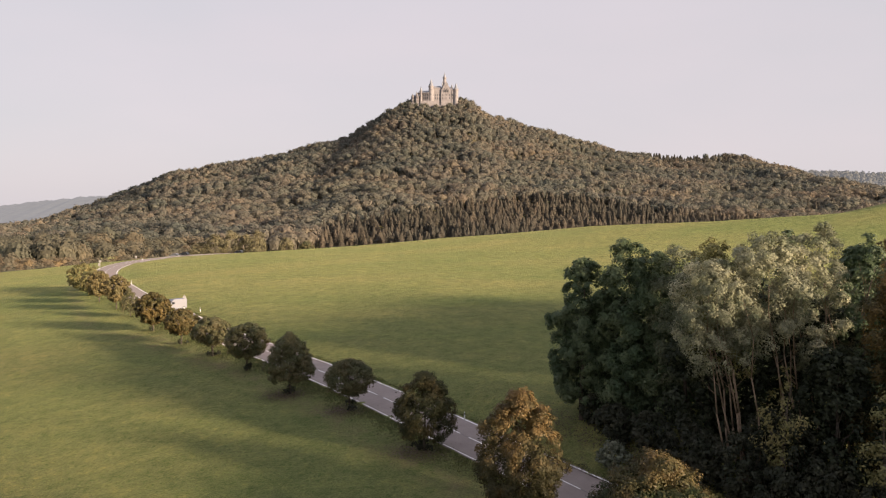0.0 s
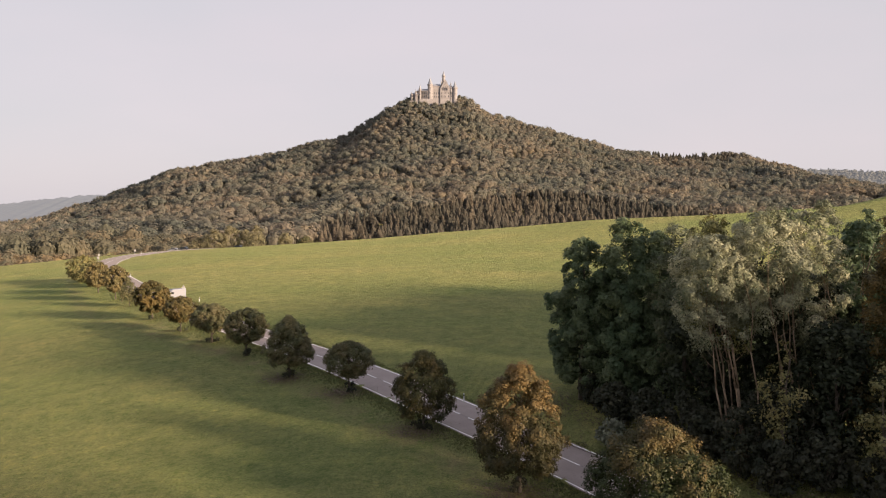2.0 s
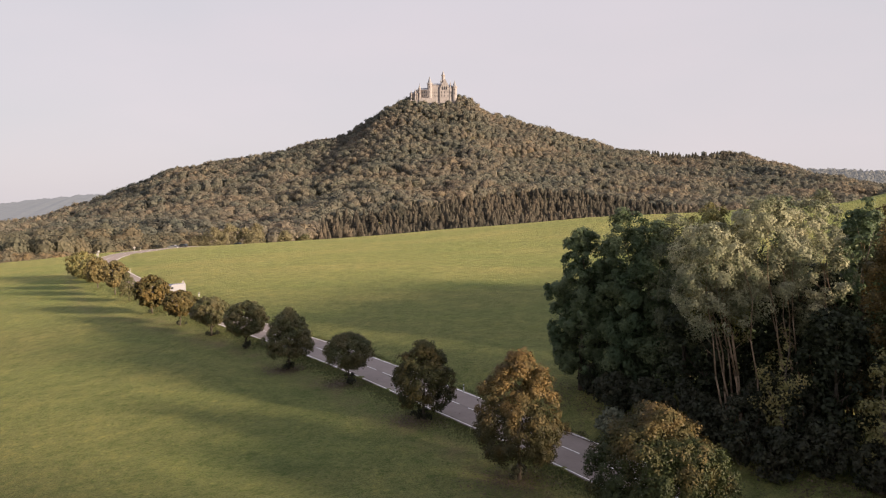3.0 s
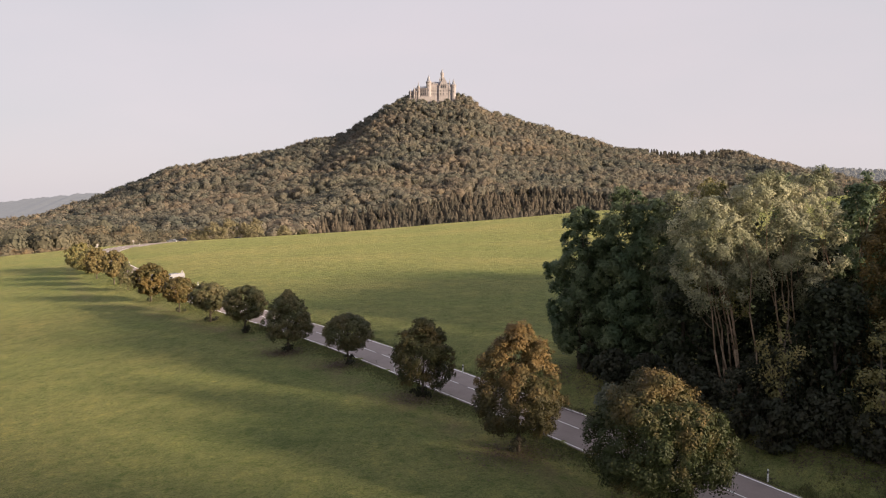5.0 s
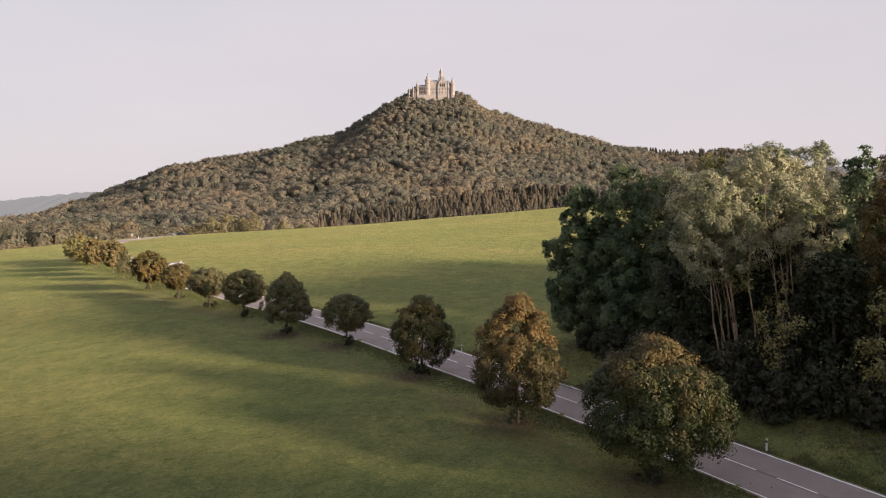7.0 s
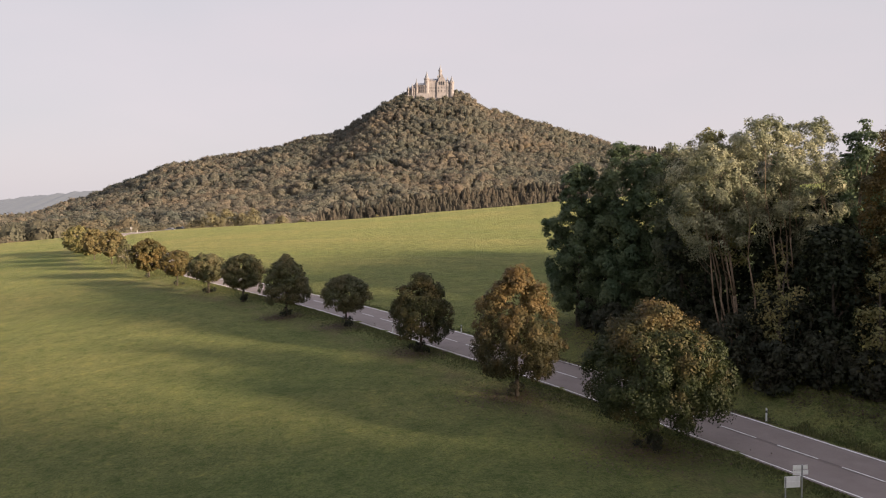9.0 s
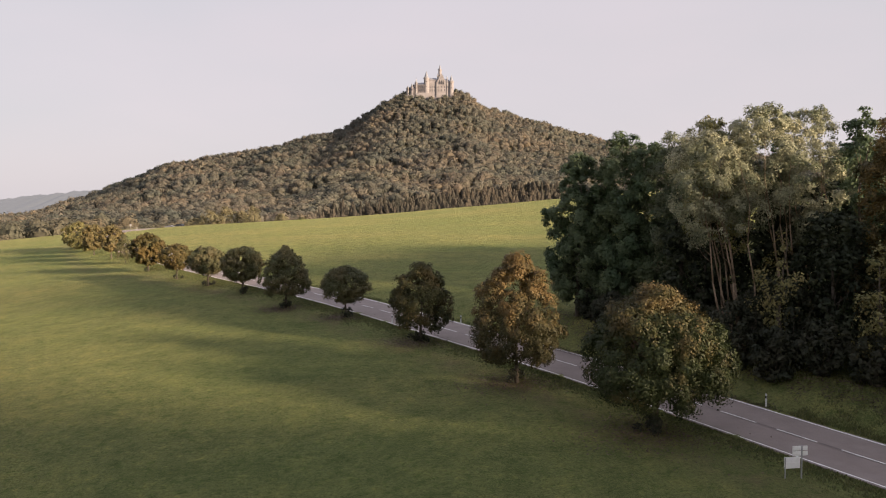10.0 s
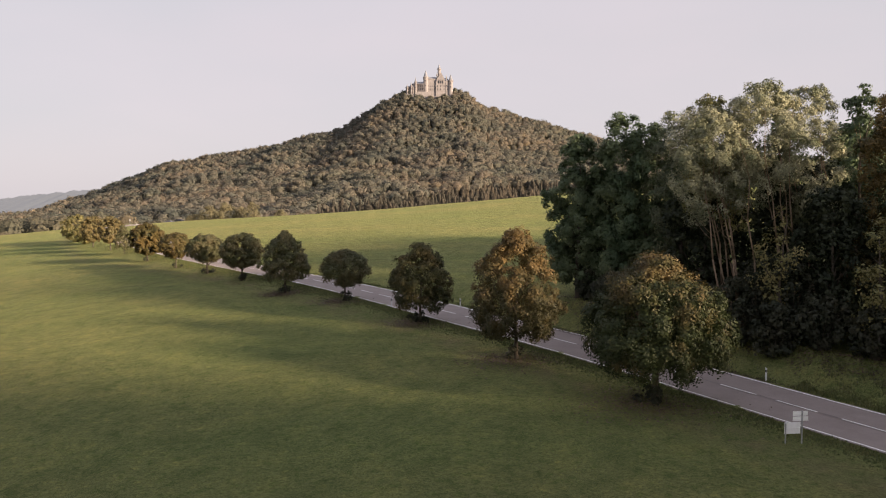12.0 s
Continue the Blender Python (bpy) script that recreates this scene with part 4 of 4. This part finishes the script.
def cz(v):
    return (183 - v) * U + 23.5


def castle_windows(parent, xs, y, z0, z1, w):
    for x in xs:
        bm = bmesh.new()
        box(bm, x - w / 2, x + w / 2, y - 0.35, y + 0.3, z0, z1, 0.12)
        part("window", bm, M_DARKWIN, parent)


def castle_tower(u, half, top, tip, base=196, depth=0.0, n=12, windows=2, stone=None):
    x, r = cx(u), half * U
    bm = bmesh.new()
    rod(bm, (x, depth, cz(base)), (x, depth, cz(top)), r * 1.06, r, n)
    rod(bm, (x, depth, cz(top) - 3.2), (x, depth, cz(top) - 2.2), r * 1.0, r * 1.18, n)
    rod(bm, (x, depth, cz(top) - 2.2), (x, depth, cz(top)), r * 1.18, r * 1.18, n)
    t = part("tower", bm, stone or M_STONE, castle)
    for k in range(n):
        if k % 2 == 0:
            a = 2 * math.pi * k / n
            bm = bmesh.new()
            bmesh.ops.create_cube(bm, size=1, matrix=pose(x + math.cos(a) * r * 1.12, depth + math.sin(a) * r * 1.12, cz(top) + 0.7, 0, 0, math.degrees(a)) @ Matrix.Diagonal((0.8, r * 0.36, 1.5, 1)))
            part("merlon", bm, stone or M_STONE, t)
    bm = bmesh.new()
    rod(bm, (x, depth, cz(top)), (x, depth, cz(tip)), r * 1.0, 0.12, n)
    rod(bm, (x, depth, cz(tip) - 0.3), (x, depth, cz(tip) + 2.0), 0.12, 0.05, 5)
    part("spire", bm, M_SLATE, t, "grey slate cone roof")
    span = cz(top) - cz(180)
    castle_windows(t, [x], depth - r * 1.02, cz(180) + span * 0.35, cz(180) + span * 0.35 + 3.2, 1.2)
    if windows > 1:
        castle_windows(t, [x], depth - r * 1.02, cz(180) + span * 0.7, cz(180) + span * 0.7 + 3.2, 1.2)
    return t


def castle_block(u0, u1, top, ridge, y0, y1, base=196, wins=0, rows=1, stone=None, turn=0.0, hip=True):
    x0, x1 = cx(u0), cx(u1)
    zt = cz(top)
    m = pose((x0 + x1) / 2, (y0 + y1) / 2, 0, 0, 0, turn)
    hx, hy = (x1 - x0) / 2, (y1 - y0) / 2
    bm = bmesh.new()
    box(bm, -hx, hx, -hy, hy, cz(base), zt)
    box(bm, -hx - 0.5, hx + 0.5, -hy - 0.5, hy + 0.5, zt - 1.2, zt - 0.2)
    bm.transform(m)
    w = part("wall", bm, stone or M_STONE, castle)
    bm = bmesh.new()
    zr = cz(ridge)
    vs = [bm.verts.new(p) for p in ((-hx - 0.6, -hy - 0.6, zt - 0.2), (hx + 0.6, -hy - 0.6, zt - 0.2), (hx + 0.6, hy + 0.6, zt - 0.2), (-hx - 0.6, hy + 0.6, zt - 0.2), (-hx * (0.75 if hip else 1), 0, zr), (hx * (0.75 if hip else 1), 0, zr))]
    for f in ((0, 1, 5, 4), (2, 3, 4, 5), (1, 2, 5), (3, 0, 4), (3, 2, 1, 0)):
        bm.faces.new([vs[i] for i in f])
    bm.transform(m)
    part("roof", bm, M_SLATE, castle, "grey slate roof")
    for row in range(rows):
        for k in range(wins):
            xx = -hx + (k + 0.5) * 2 * hx / wins
            z0 = cz(180) + 3 + row * 8.5
            if z0 + 5 > zt:
                continue
            bm = bmesh.new()
            box(bm, xx - 0.75, xx + 0.75, -hy - 0.35, -hy + 0.3, z0, z0 + 5.2, 0.12)
            bm.transform(m)
            part("window", bm, M_DARKWIN, w)
    return w


castle_block(729.5, 744, 172.5, 169.5, -4, 12, wins=4, rows=1, stone=M_STONE2, turn=-24)
castle_block(740, 762, 166.5, 162.5, -2, 16, wins=6, rows=2, stone=M_STONE2, turn=-20)
castle_block(766, 783, 158.5, 154, 0, 18, wins=5, rows=2)
castle_block(781, 804, 161.5, 156, -3, 20, wins=4, rows=2)
castle_tower(745.5, 2.0, 164, 155.5, depth=-5, n=8, windows=1, stone=M_STONE2)
castle_tower(738, 1.6, 170, 164, depth=-6, n=8, windows=1, stone=M_STONE2)
castle_tower(731, 1.5, 172, 167.5, depth=-3, n=8, windows=1, stone=M_STONE2)
castle_tower(763.3, 4.3, 155.5, 142.8, depth=-2)
castle_tower(787.0, 2.8, 139.5, 130.8, depth=7, n=8)
castle_tower(783.0, 1.1, 151, 146, depth=0, n=6, windows=1)
castle_tower(799.5, 0.9, 155, 150.5, depth=-3, n=6, windows=1)
castle_tower(807, 4.0, 161, 150, depth=-1)
# stepped gable of the great hall
bm = bmesh.new()
for k in range(6):
    box(bm, cx(782.6 + k * 1.15), cx(797.0 - k * 1.15), -4.2, -2.9, cz(161.5) - 0.3 if k == 0 else cz(161.5 - k * 2.3), cz(161.5 - (k + 1) * 2.3) + 0.1)
part("stepped_gable", bm, M_STONE, castle)
bm = bmesh.new()
rim = [(cx(783.2), cz(161.5)), (cx(796.4), cz(161.5)), (cx(789.8), cz(150.5))]
for y0, flip in ((-2.9, False), (15.0, True)):
    vs = [bm.verts.new((x, y0, z)) for x, z in rim]
    bm.faces.new(vs[::-1] if flip else vs)
bm.verts.ensure_lookup_table()
for a, b in ((0, 1), (1, 2), (2, 0)):
    bm.faces.new([bm.verts[i] for i in (b, a, a + 3, b + 3)])
part("gable_roof", bm, M_SLATE, castle)
for x in (786.4, 789.8, 793.2):
    bm = bmesh.new()
    box(bm, cx(x) - 0.8, cx(x) + 0.8, -4.5, -3.6, cz(166), cz(159.5), 0.15)
    part("tall_window", bm, M_DARKWIN, castle)
# merlons along the hall's parapet
for k in range(9):
    bm = bmesh.new()
    box(bm, cx(768 + k * 1.6) - 0.7, cx(768 + k * 1.6) + 0.7, -0.6, 0.3, cz(158.5) - 0.3, cz(158.5) + 1.5)
    part("merlon", bm, M_STONE, castle)
for x0, x1, y0, y1, top in ((729, 748, -18, -15, 186), (745, 768, -21, -17, 182.5), (766, 806, -14, -11, 190), (804, 824, -8, -5, 188)):
    bm = bmesh.new()
    box(bm, cx(x0), cx(x1), y0, y1, cz(214), cz(top), 0.3)
    part("bastion_wall", bm, M_STONE2 if x0 > 760 else M_STONE, castle)

# ---------------------------------------------------------------- roadside posts and signs
M_AMBER = plain("reflector", (0.55, 0.5, 0.45), 0.2, vary=0.05)
M_BACK = plain("sign_back_metal", (0.80, 0.79, 0.77), 0.5, 0.0, 0.06, 4)
M_GALV = plain("galvanised_steel", (0.40, 0.40, 0.40), 0.45, 0.6, 0.15, 8)
M_PLATE = plain("weathered_sign_plate", (0.36, 0.35, 0.34), 0.5, vary=0.15)


def delineator():
    t = thing("delineator_post", 0, 0, -50, "white roadside marker post with a black band", "post", "marker posts along the road")
    bm = bmesh.new()
    box(bm, -0.06, 0.06, -0.05, 0.05, -0.1, 0.66, 0.015)
    part("post_body", bm, M_WHITE, t)
    bm = bmesh.new()
    box(bm, -0.062, 0.062, -0.052, 0.052, 0.66, 0.86, 0.012)
    b = part("black_band", bm, M_BLACK, t, "black band")
    bm = bmesh.new()
    box(bm, -0.02, 0.02, -0.056, 0.056, 0.68, 0.84, 0.004)
    part("reflector", bm, M_AMBER, b, "small grey reflector")
    bm = bmesh.new()
    box(bm, -0.06, 0.06, -0.05, 0.05, 0.86, 0.98, 0.012)
    for v in bm.verts:
        if v.co.z > 0.95 and v.co.x < 0:
            v.co.z += 0.06
    part("slanted_cap", bm, M_WHITE, t)
    return t


post = delineator()
spots = [(24.8, 57.3), (2.6, 89.3), (15.3, 55.8), (-5.4, 88.8), (-54.0, 170.5), (-92.0, 226.5), (-112.0, 255.0), (-121.5, 310.0), (-113.5, 330.0)]
for k, (x, y) in enumerate(spots):
    m = pose(x, y, gz(x, y), 0, 0, 35)
    if k == 0:
        post.matrix_basis = m
    else:
        copy_thing(post, m)


def board_sign():
    x, y = 20.45, 42.6
    t = thing("direction_sign", x, y, gz(x, y), "grey backs of two direction boards on steel posts", "road sign", turn=8)
    bm = bmesh.new()
    rod(bm, (0.08, 0, -0.2), (0.08, 0, 1.86), 0.045, n=10)
    part("post", bm, M_GALV, t)
    bm = bmesh.new()
    rod(bm, (-0.92, 0, -0.2), (-0.92, 0, 1.18), 0.04, n=10)
    part("post", bm, M_GALV, t)
    for z0, z1, x0, x1 in ((1.56, 1.82, -0.45, 0.46), (1.26, 1.52, -0.45, 0.49), (0.55, 1.20, -0.95, 0.02)):
        bm = bmesh.new()
        box(bm, x0, x1, 0.05, 0.085, z0, z1, 0.012)
        b = part("board", bm, M_BACK, t, "plain grey metal back of a board")
        bm = bmesh.new()
        box(bm, x0 + 0.03, x1 - 0.03, 0.03, 0.05, (z0 + z1) / 2 - 0.02, (z0 + z1) / 2 + 0.02)
        part("rail", bm, M_BACK, b)


board_sign()


def pole_sign(x, y, h, kind, label, turn=0.0):
    t = thing("traffic_sign", x, y, gz(x, y), label, "road sign", turn=turn)
    bm = bmesh.new()
    rod(bm, (0, 0, -0.3), (0, 0, h), 0.05, n=8)
    part("pole", bm, M_GALV, t)
    bm = bmesh.new()
    if kind == "triangle":
        bmesh.ops.create_cone(bm, cap_ends=True, segments=3, radius1=0.6, radius2=0.6, depth=0.04, matrix=pose(0, -0.06, h - 0.45, 90, 0, 0) @ pose(0, 0, 0, 0, 0, 0))
    else:
        bmesh.ops.create_cone(bm, cap_ends=True, segments=20, radius1=0.42, radius2=0.42, depth=0.04, matrix=pose(0, -0.06, h - 0.45, 90, 0, 0))
    part("plate", bm, M_PLATE, t)


pole_sign(-61.0, 181.0, 2.5, "triangle", "triangular warning sign on a grey pole")
pole_sign(-121.0, 270.0, 2.4, "round", "round white traffic sign on a pole")
pole_sign(-126.0, 282.0, 2.4, "round", "round white traffic sign on a pole")
pole_sign(-120.0, 300.0, 2.6, "round", "round white traffic sign at the crest of the road")

# ---------------------------------------------------------------- vehicles
M_CARPAINT = plain("white_car_paint", (0.205, 0.21, 0.235), 0.25, vary=0.03)
M_DARKPAINT = plain("dark_car_paint", (0.03, 0.035, 0.045), 0.2, 0.3, 0.1)
M_GLASS = plain("dark_car_glass", (0.015, 0.017, 0.02), 0.08, vary=0.1)
M_TYRE = plain("tyre_rubber", (0.02, 0.02, 0.02), 0.9, vary=0.2)
M_RIM = plain("alloy_rim", (0.5, 0.5, 0.5), 0.35, 0.8, 0.1)


def profile_body(bm, outline, half, bevel=0.06):
    """A body from a side outline (along x, up z), pulled to width 2 * half."""
    a = [bm.verts.new((x, -half, z)) for x, z in outline]
    b = [bm.verts.new((x, half, z)) for x, z in outline]
    n = len(outline)
    bm.faces.new(a)
    bm.faces.new(b[::-1])
    for i in range(n):
        bm.faces.new((a[(i + 1) % n], a[i], b[i], b[(i + 1) % n]))
    bmesh.ops.recalc_face_normals(bm, faces=bm.faces)
    bmesh.ops.bevel(bm, geom=list(bm.edges), offset=bevel, segments=2, affect="EDGES")


def wheel(parent, x, y, r):
    bm = bmesh.new()
    rod(bm, (x, y - 0.1, r), (x, y + 0.1, r), r, n=18)
    w = part("wheel", bm, M_TYRE, parent)
    bm = bmesh.new()
    rod(bm, (x, y - 0.11, r), (x, y + 0.11, r), r * 0.6, n=12)
    part("rim", bm, M_RIM, w)


def van(x, y, turn):
    t = thing("van", x, y, gz(x, y) + 0.05, "white high-roofed van driving on the road", "van", turn=turn)
    bm = bmesh.new()
    profile_body(bm, [(-2.4, 0.4), (2.5, 0.4), (2.55, 0.95), (2.0, 1.25), (1.3, 2.2), (0.9, 2.5), (-2.3, 2.55), (-2.4, 2.35)], 0.98, 0.09)
    part("body", bm, M_CARPAINT, t)
    for s in (-1, 1):
        for x0, x1 in ((0.75, 1.45),):
            bm = bmesh.new()
            box(bm, x0, x1, s * 0.985 - 0.012, s * 0.985 + 0.012, 1.48, 1.92, 0.01)
            part("side_window", bm, M_GLASS, t)
        bm = bmesh.new()
        box(bm, 2.42, 2.58, s * 0.7 - 0.17, s * 0.7 + 0.17, 0.78, 1.0, 0.03)
        part("headlight", bm, M_RIM, t)
        for xx in (-1.55, 1.65):
            wheel(t, xx, s * 0.9, 0.36)
    bm = bmesh.new()
    box(bm, -0.012, 0.012, -0.8, 0.8, -0.5, 0.5, 0.01)
    bm.transform(pose(1.66, 0, 1.74, 0, -36, 0))
    part("windscreen", bm, M_GLASS, t)
    bm = bmesh.new()
    box(bm, -2.44, -2.38, -0.55, 0.55, 1.55, 2.0, 0.02)
    part("rear_window", bm, M_GLASS, t)
    bm = bmesh.new()
    box(bm, 2.45, 2.62, -0.95, 0.95, 0.35, 0.65, 0.05)
    part("bumper", bm, M_BLACK, t)


def car(x, y, turn, paint, label):
    t = thing("car", x, y, gz(x, y) + 0.03, label, "car", "cars at the crest", turn)
    bm = bmesh.new()
    profile_body(bm, [(-2.1, 0.3), (2.1, 0.3), (2.15, 0.7), (1.1, 0.95), (0.5, 1.42), (-1.2, 1.45), (-1.95, 1.0), (-2.15, 0.9)], 0.86, 0.06)
    part("body", bm, paint, t)
    for s in (-1, 1):
        for x0, x1 in ((-0.3, 0.6), (-1.3, -0.4)):
            bm = bmesh.new()
            box(bm, x0, x1, s * 0.86 - 0.012, s * 0.86 + 0.012, 0.98, 1.3, 0.01)
            part("side_window", bm, M_GLASS, t)
        for xx in (-1.3, 1.35):
            wheel(t, xx, s * 0.8, 0.32)


van(-60.6, 173.6, 230)
car(-114.0, 338.0, 165, M_DARKPAINT, "dark parked car at the crest of the road")
car(-119.0, 340.0, 165, M_CARPAINT, "white parked car at the crest of the road")
car(-99.0, 372.0, 160, M_DARKPAINT, "dark blue car on the road beyond the crest")

# ---------------------------------------------------------------- trees and bushes beyond the crest
LEAF_PALE = leaf_material("leaves_pale_olive", (0.165, 0.156, 0.092), (0.205, 0.180, 0.104), 0.48, 0.12, 0.3, 0.4)


def far_bush(x, y, height, width, material, count, label, seed):
    r = np.random.default_rng(seed + 500)
    z = gz(x, y)
    t = thing("bushy_tree", x, y, z, label, "tree", "trees beyond the crest", 0)
    part("trunk", trunk_mesh(height * 0.6, 0.2, r, 6, width * 0.4), M_BARK, t)
    c, rad, out = boughs("ball", 0, height, width / 2, 110, 8, r, width * 0.12, 0.16)
    leaves("crown", c, rad, count, 0.26, material, t, r, out=out)


for k, (x, y, h, w, mat) in enumerate(((-130, 412, 11, 12, LEAF_PALE), (-121, 408, 13, 12, LEAF_PALE), (-113, 410, 14, 12, LEAF_PALE), (-107, 418, 12, 9, LEAF_PALE), (-98, 405, 13, 10, LEAF_PALE),
                                       (-140, 420, 8, 9, LEAF_PALE), (-148, 425, 7, 9, LEAF_DULL), (-157, 430, 7, 9, LEAF_DULL), (-167, 440, 7, 9, LEAF_DULL), (-178, 450, 7, 10, LEAF_DULL), (-190, 458, 7, 10, LEAF_DULL), (-84, 412, 9, 8, LEAF_PALE), (-74, 415, 8, 8, LEAF_DULL))):
    far_bush(x, y, h, w, mat, 7000, "rounded yellowish tree in a hollow beyond the crest" if mat is LEAF_PALE else "dull bushy tree in a hollow beyond the crest", k)

# ---------------------------------------------------------------- rough grass on the verges
M_VERGE = leaf_material("verge_grass", (0.105, 0.128, 0.048), (0.150, 0.152, 0.064), 0.5, 0.8, 0.3)


def tufts(name, x, y, height, label):
    r = np.random.default_rng(900)
    n = len(x)
    p = np.stack([x, y, ground_z(x, y) - 0.02], 1)
    a = r.uniform(0, 6.283, (n, 4))
    V = []
    for k in range(4):
        d = np.stack([np.cos(a[:, k]), np.sin(a[:, k]), np.zeros(n)], 1)
        side = np.stack([-d[:, 1], d[:, 0], d[:, 2]], 1)
        h = (height * r.uniform(0.5, 1.3, n))[:, None]
        b = p + d * 0.10
        tip = p + d * h * 0.45 + np.array([0, 0, 1]) * h
        V.append(np.stack([b - side * 0.05, b + side * 0.05, tip], 1))
    V = np.concatenate(V, 0).reshape(-1, 3)
    ob = new(name, mesh_np(name, V, np.arange(len(V)).reshape(-1, 3), M_VERGE))
    tagged(ob, label, "grass", kind="stuff")


at = rng.uniform(18, 235, 19000)
side = np.where(rng.uniform(size=len(at)) < 0.62, -1, 1)
off = side * (HALF + 0.45 + np.abs(rng.normal(size=len(at))) * np.where(side < 0, 1.2, 0.6))
k = np.arange(len(LINE))
tufts("verge_grass", np.interp(at, k, LINE[:, 0]) + np.interp(at, k, NRM[:, 0]) * off, np.interp(at, k, LINE[:, 1]) + np.interp(at, k, NRM[:, 1]) * off, 0.13, "rough uncut grass along the road's verges")


# a broad rough strip between the mown meadow and the trees further along
at = rng.uniform(18, 250, 15000)
off = -(HALF + 0.6 + np.abs(rng.normal(size=len(at))) * np.interp(at, (18, 60, 105, 150, 250), (1.5, 1.3, 1.3, 2.6, 4.2)))
tufts("verge_grass", np.interp(at, k, LINE[:, 0]) + np.interp(at, k, NRM[:, 0]) * off, np.interp(at, k, LINE[:, 1]) + np.interp(at, k, NRM[:, 1]) * off, 0.12, "tall rough grass below the roadside trees")


at = rng.uniform(18, 80, 11000)
off = HALF + 0.45 + np.abs(rng.normal(size=len(at))) * 1.9
tufts("verge_grass", np.interp(at, k, LINE[:, 0]) + np.interp(at, k, NRM[:, 0]) * off, np.interp(at, k, LINE[:, 1]) + np.interp(at, k, NRM[:, 1]) * off, 0.22, "rough grass at the foot of the bank below the wood")


# ---------------------------------------------------------------- fallen leaves
def litter(name, x, y, material, label):
    r = np.random.default_rng(910)
    n = len(x)
    p = np.stack([x, y, ground_z(x, y) + 0.04], 1)
    nrm = unit(r.normal(size=(n, 3)) * 0.35 + np.array([0, 0, 1]))
    u = unit(np.cross(nrm, r.normal(size=(n, 3))))
    v = np.cross(nrm, u)
    s_ = r.uniform(0.04, 0.11, n)[:, None]
    q = np.stack([p + u * s_, p + v * s_ * 0.7, p - u * s_, p - v * s_ * 0.7], 1)
    ob = new(name, mesh_np(name, q.reshape(-1, 3), np.arange(4 * n).reshape(-1, 4), material))
    tagged(ob, label, "fallen leaves", kind="stuff")


M_LITTER = leaf_material("fallen_leaves", (0.125, 0.094, 0.066), (0.185, 0.136, 0.098), 0.5, 0.7, 0.1)
r = np.random.default_rng(77)
along, out = r.uniform(-40, 34, 26000), np.maximum(4.5, 7.9 + r.normal(size=26000) * 2.1)
# fallen leaves again, darkened to paint in the overhanging wood's shade
M_SHADED_LITTER = leaf_material("fallen_leaves_shaded", (0.060, 0.044, 0.033), (0.105, 0.072, 0.054), 0.5, 0.7, 0.1)
litter("leaf_litter", 21 - 0.57 * along + 0.82 * out, 54.7 + 0.82 * along + 0.57 * out, M_SHADED_LITTER, "brown leaf litter on the bank below the wood")
spots = [(14.4, 50.2, 3.2), (6.4, 62.5, 2.8), (-1.8, 78.5, 2.2), (-11.3, 92.8, 1.9), (-20.1, 100.6, 2.0)]
xs = np.concatenate([a - 0.6 + r.normal(size=1600) * w * 0.75 for a, b, w in spots])
ys = np.concatenate([b - 0.4 + r.normal(size=1600) * w * 0.6 for a, b, w in spots])
litter("leaf_litter", xs, ys, M_LITTER, "thin brown leaf litter under the lime trees")


# ---------------------------------------------------------------- grass standing up in the near meadow
M_BLADE = leaf_material("meadow_blades", (0.110, 0.142, 0.046), (0.150, 0.165, 0.060), 0.48, 0.12, 0.15, 0.4)
r = np.random.default_rng(31)
gy = 26 + 66 * r.uniform(size=70000) ** 1.25
gx = r.uniform(-0.62, 0.45, len(gy)) * gy
gap = np.min(np.hypot(gx[:, None] - LINE[None, 30:140:2, 0], gy[:, None] - LINE[None, 30:140:2, 1]), 1)
near_side = (gx - 21) * 0.82 + (gy - 54.7) * 0.57 < 0
keep = (gap > HALF + 1.2) & near_side
gx, gy = gx[keep], gy[keep]
n = len(gx)
p = np.stack([gx, gy, ground_z(gx, gy) - 0.02], 1)
a = r.uniform(0, 6.283, n)
side = np.stack([np.cos(a), np.sin(a), np.zeros(n)], 1) * r.uniform(0.03, 0.07, n)[:, None]
tip = p + np.stack([r.normal(size=n) * 0.06, r.normal(size=n) * 0.06, r.uniform(0.02, 0.08, n)], 1)
blades = new("meadow_grass", mesh_np("meadow_grass", np.stack([p - side, p + side, tip], 1).reshape(-1, 3), np.arange(3 * n).reshape(-1, 3), M_BLADE))
tagged(blades, "short tufts of meadow grass", "grass", kind="stuff")
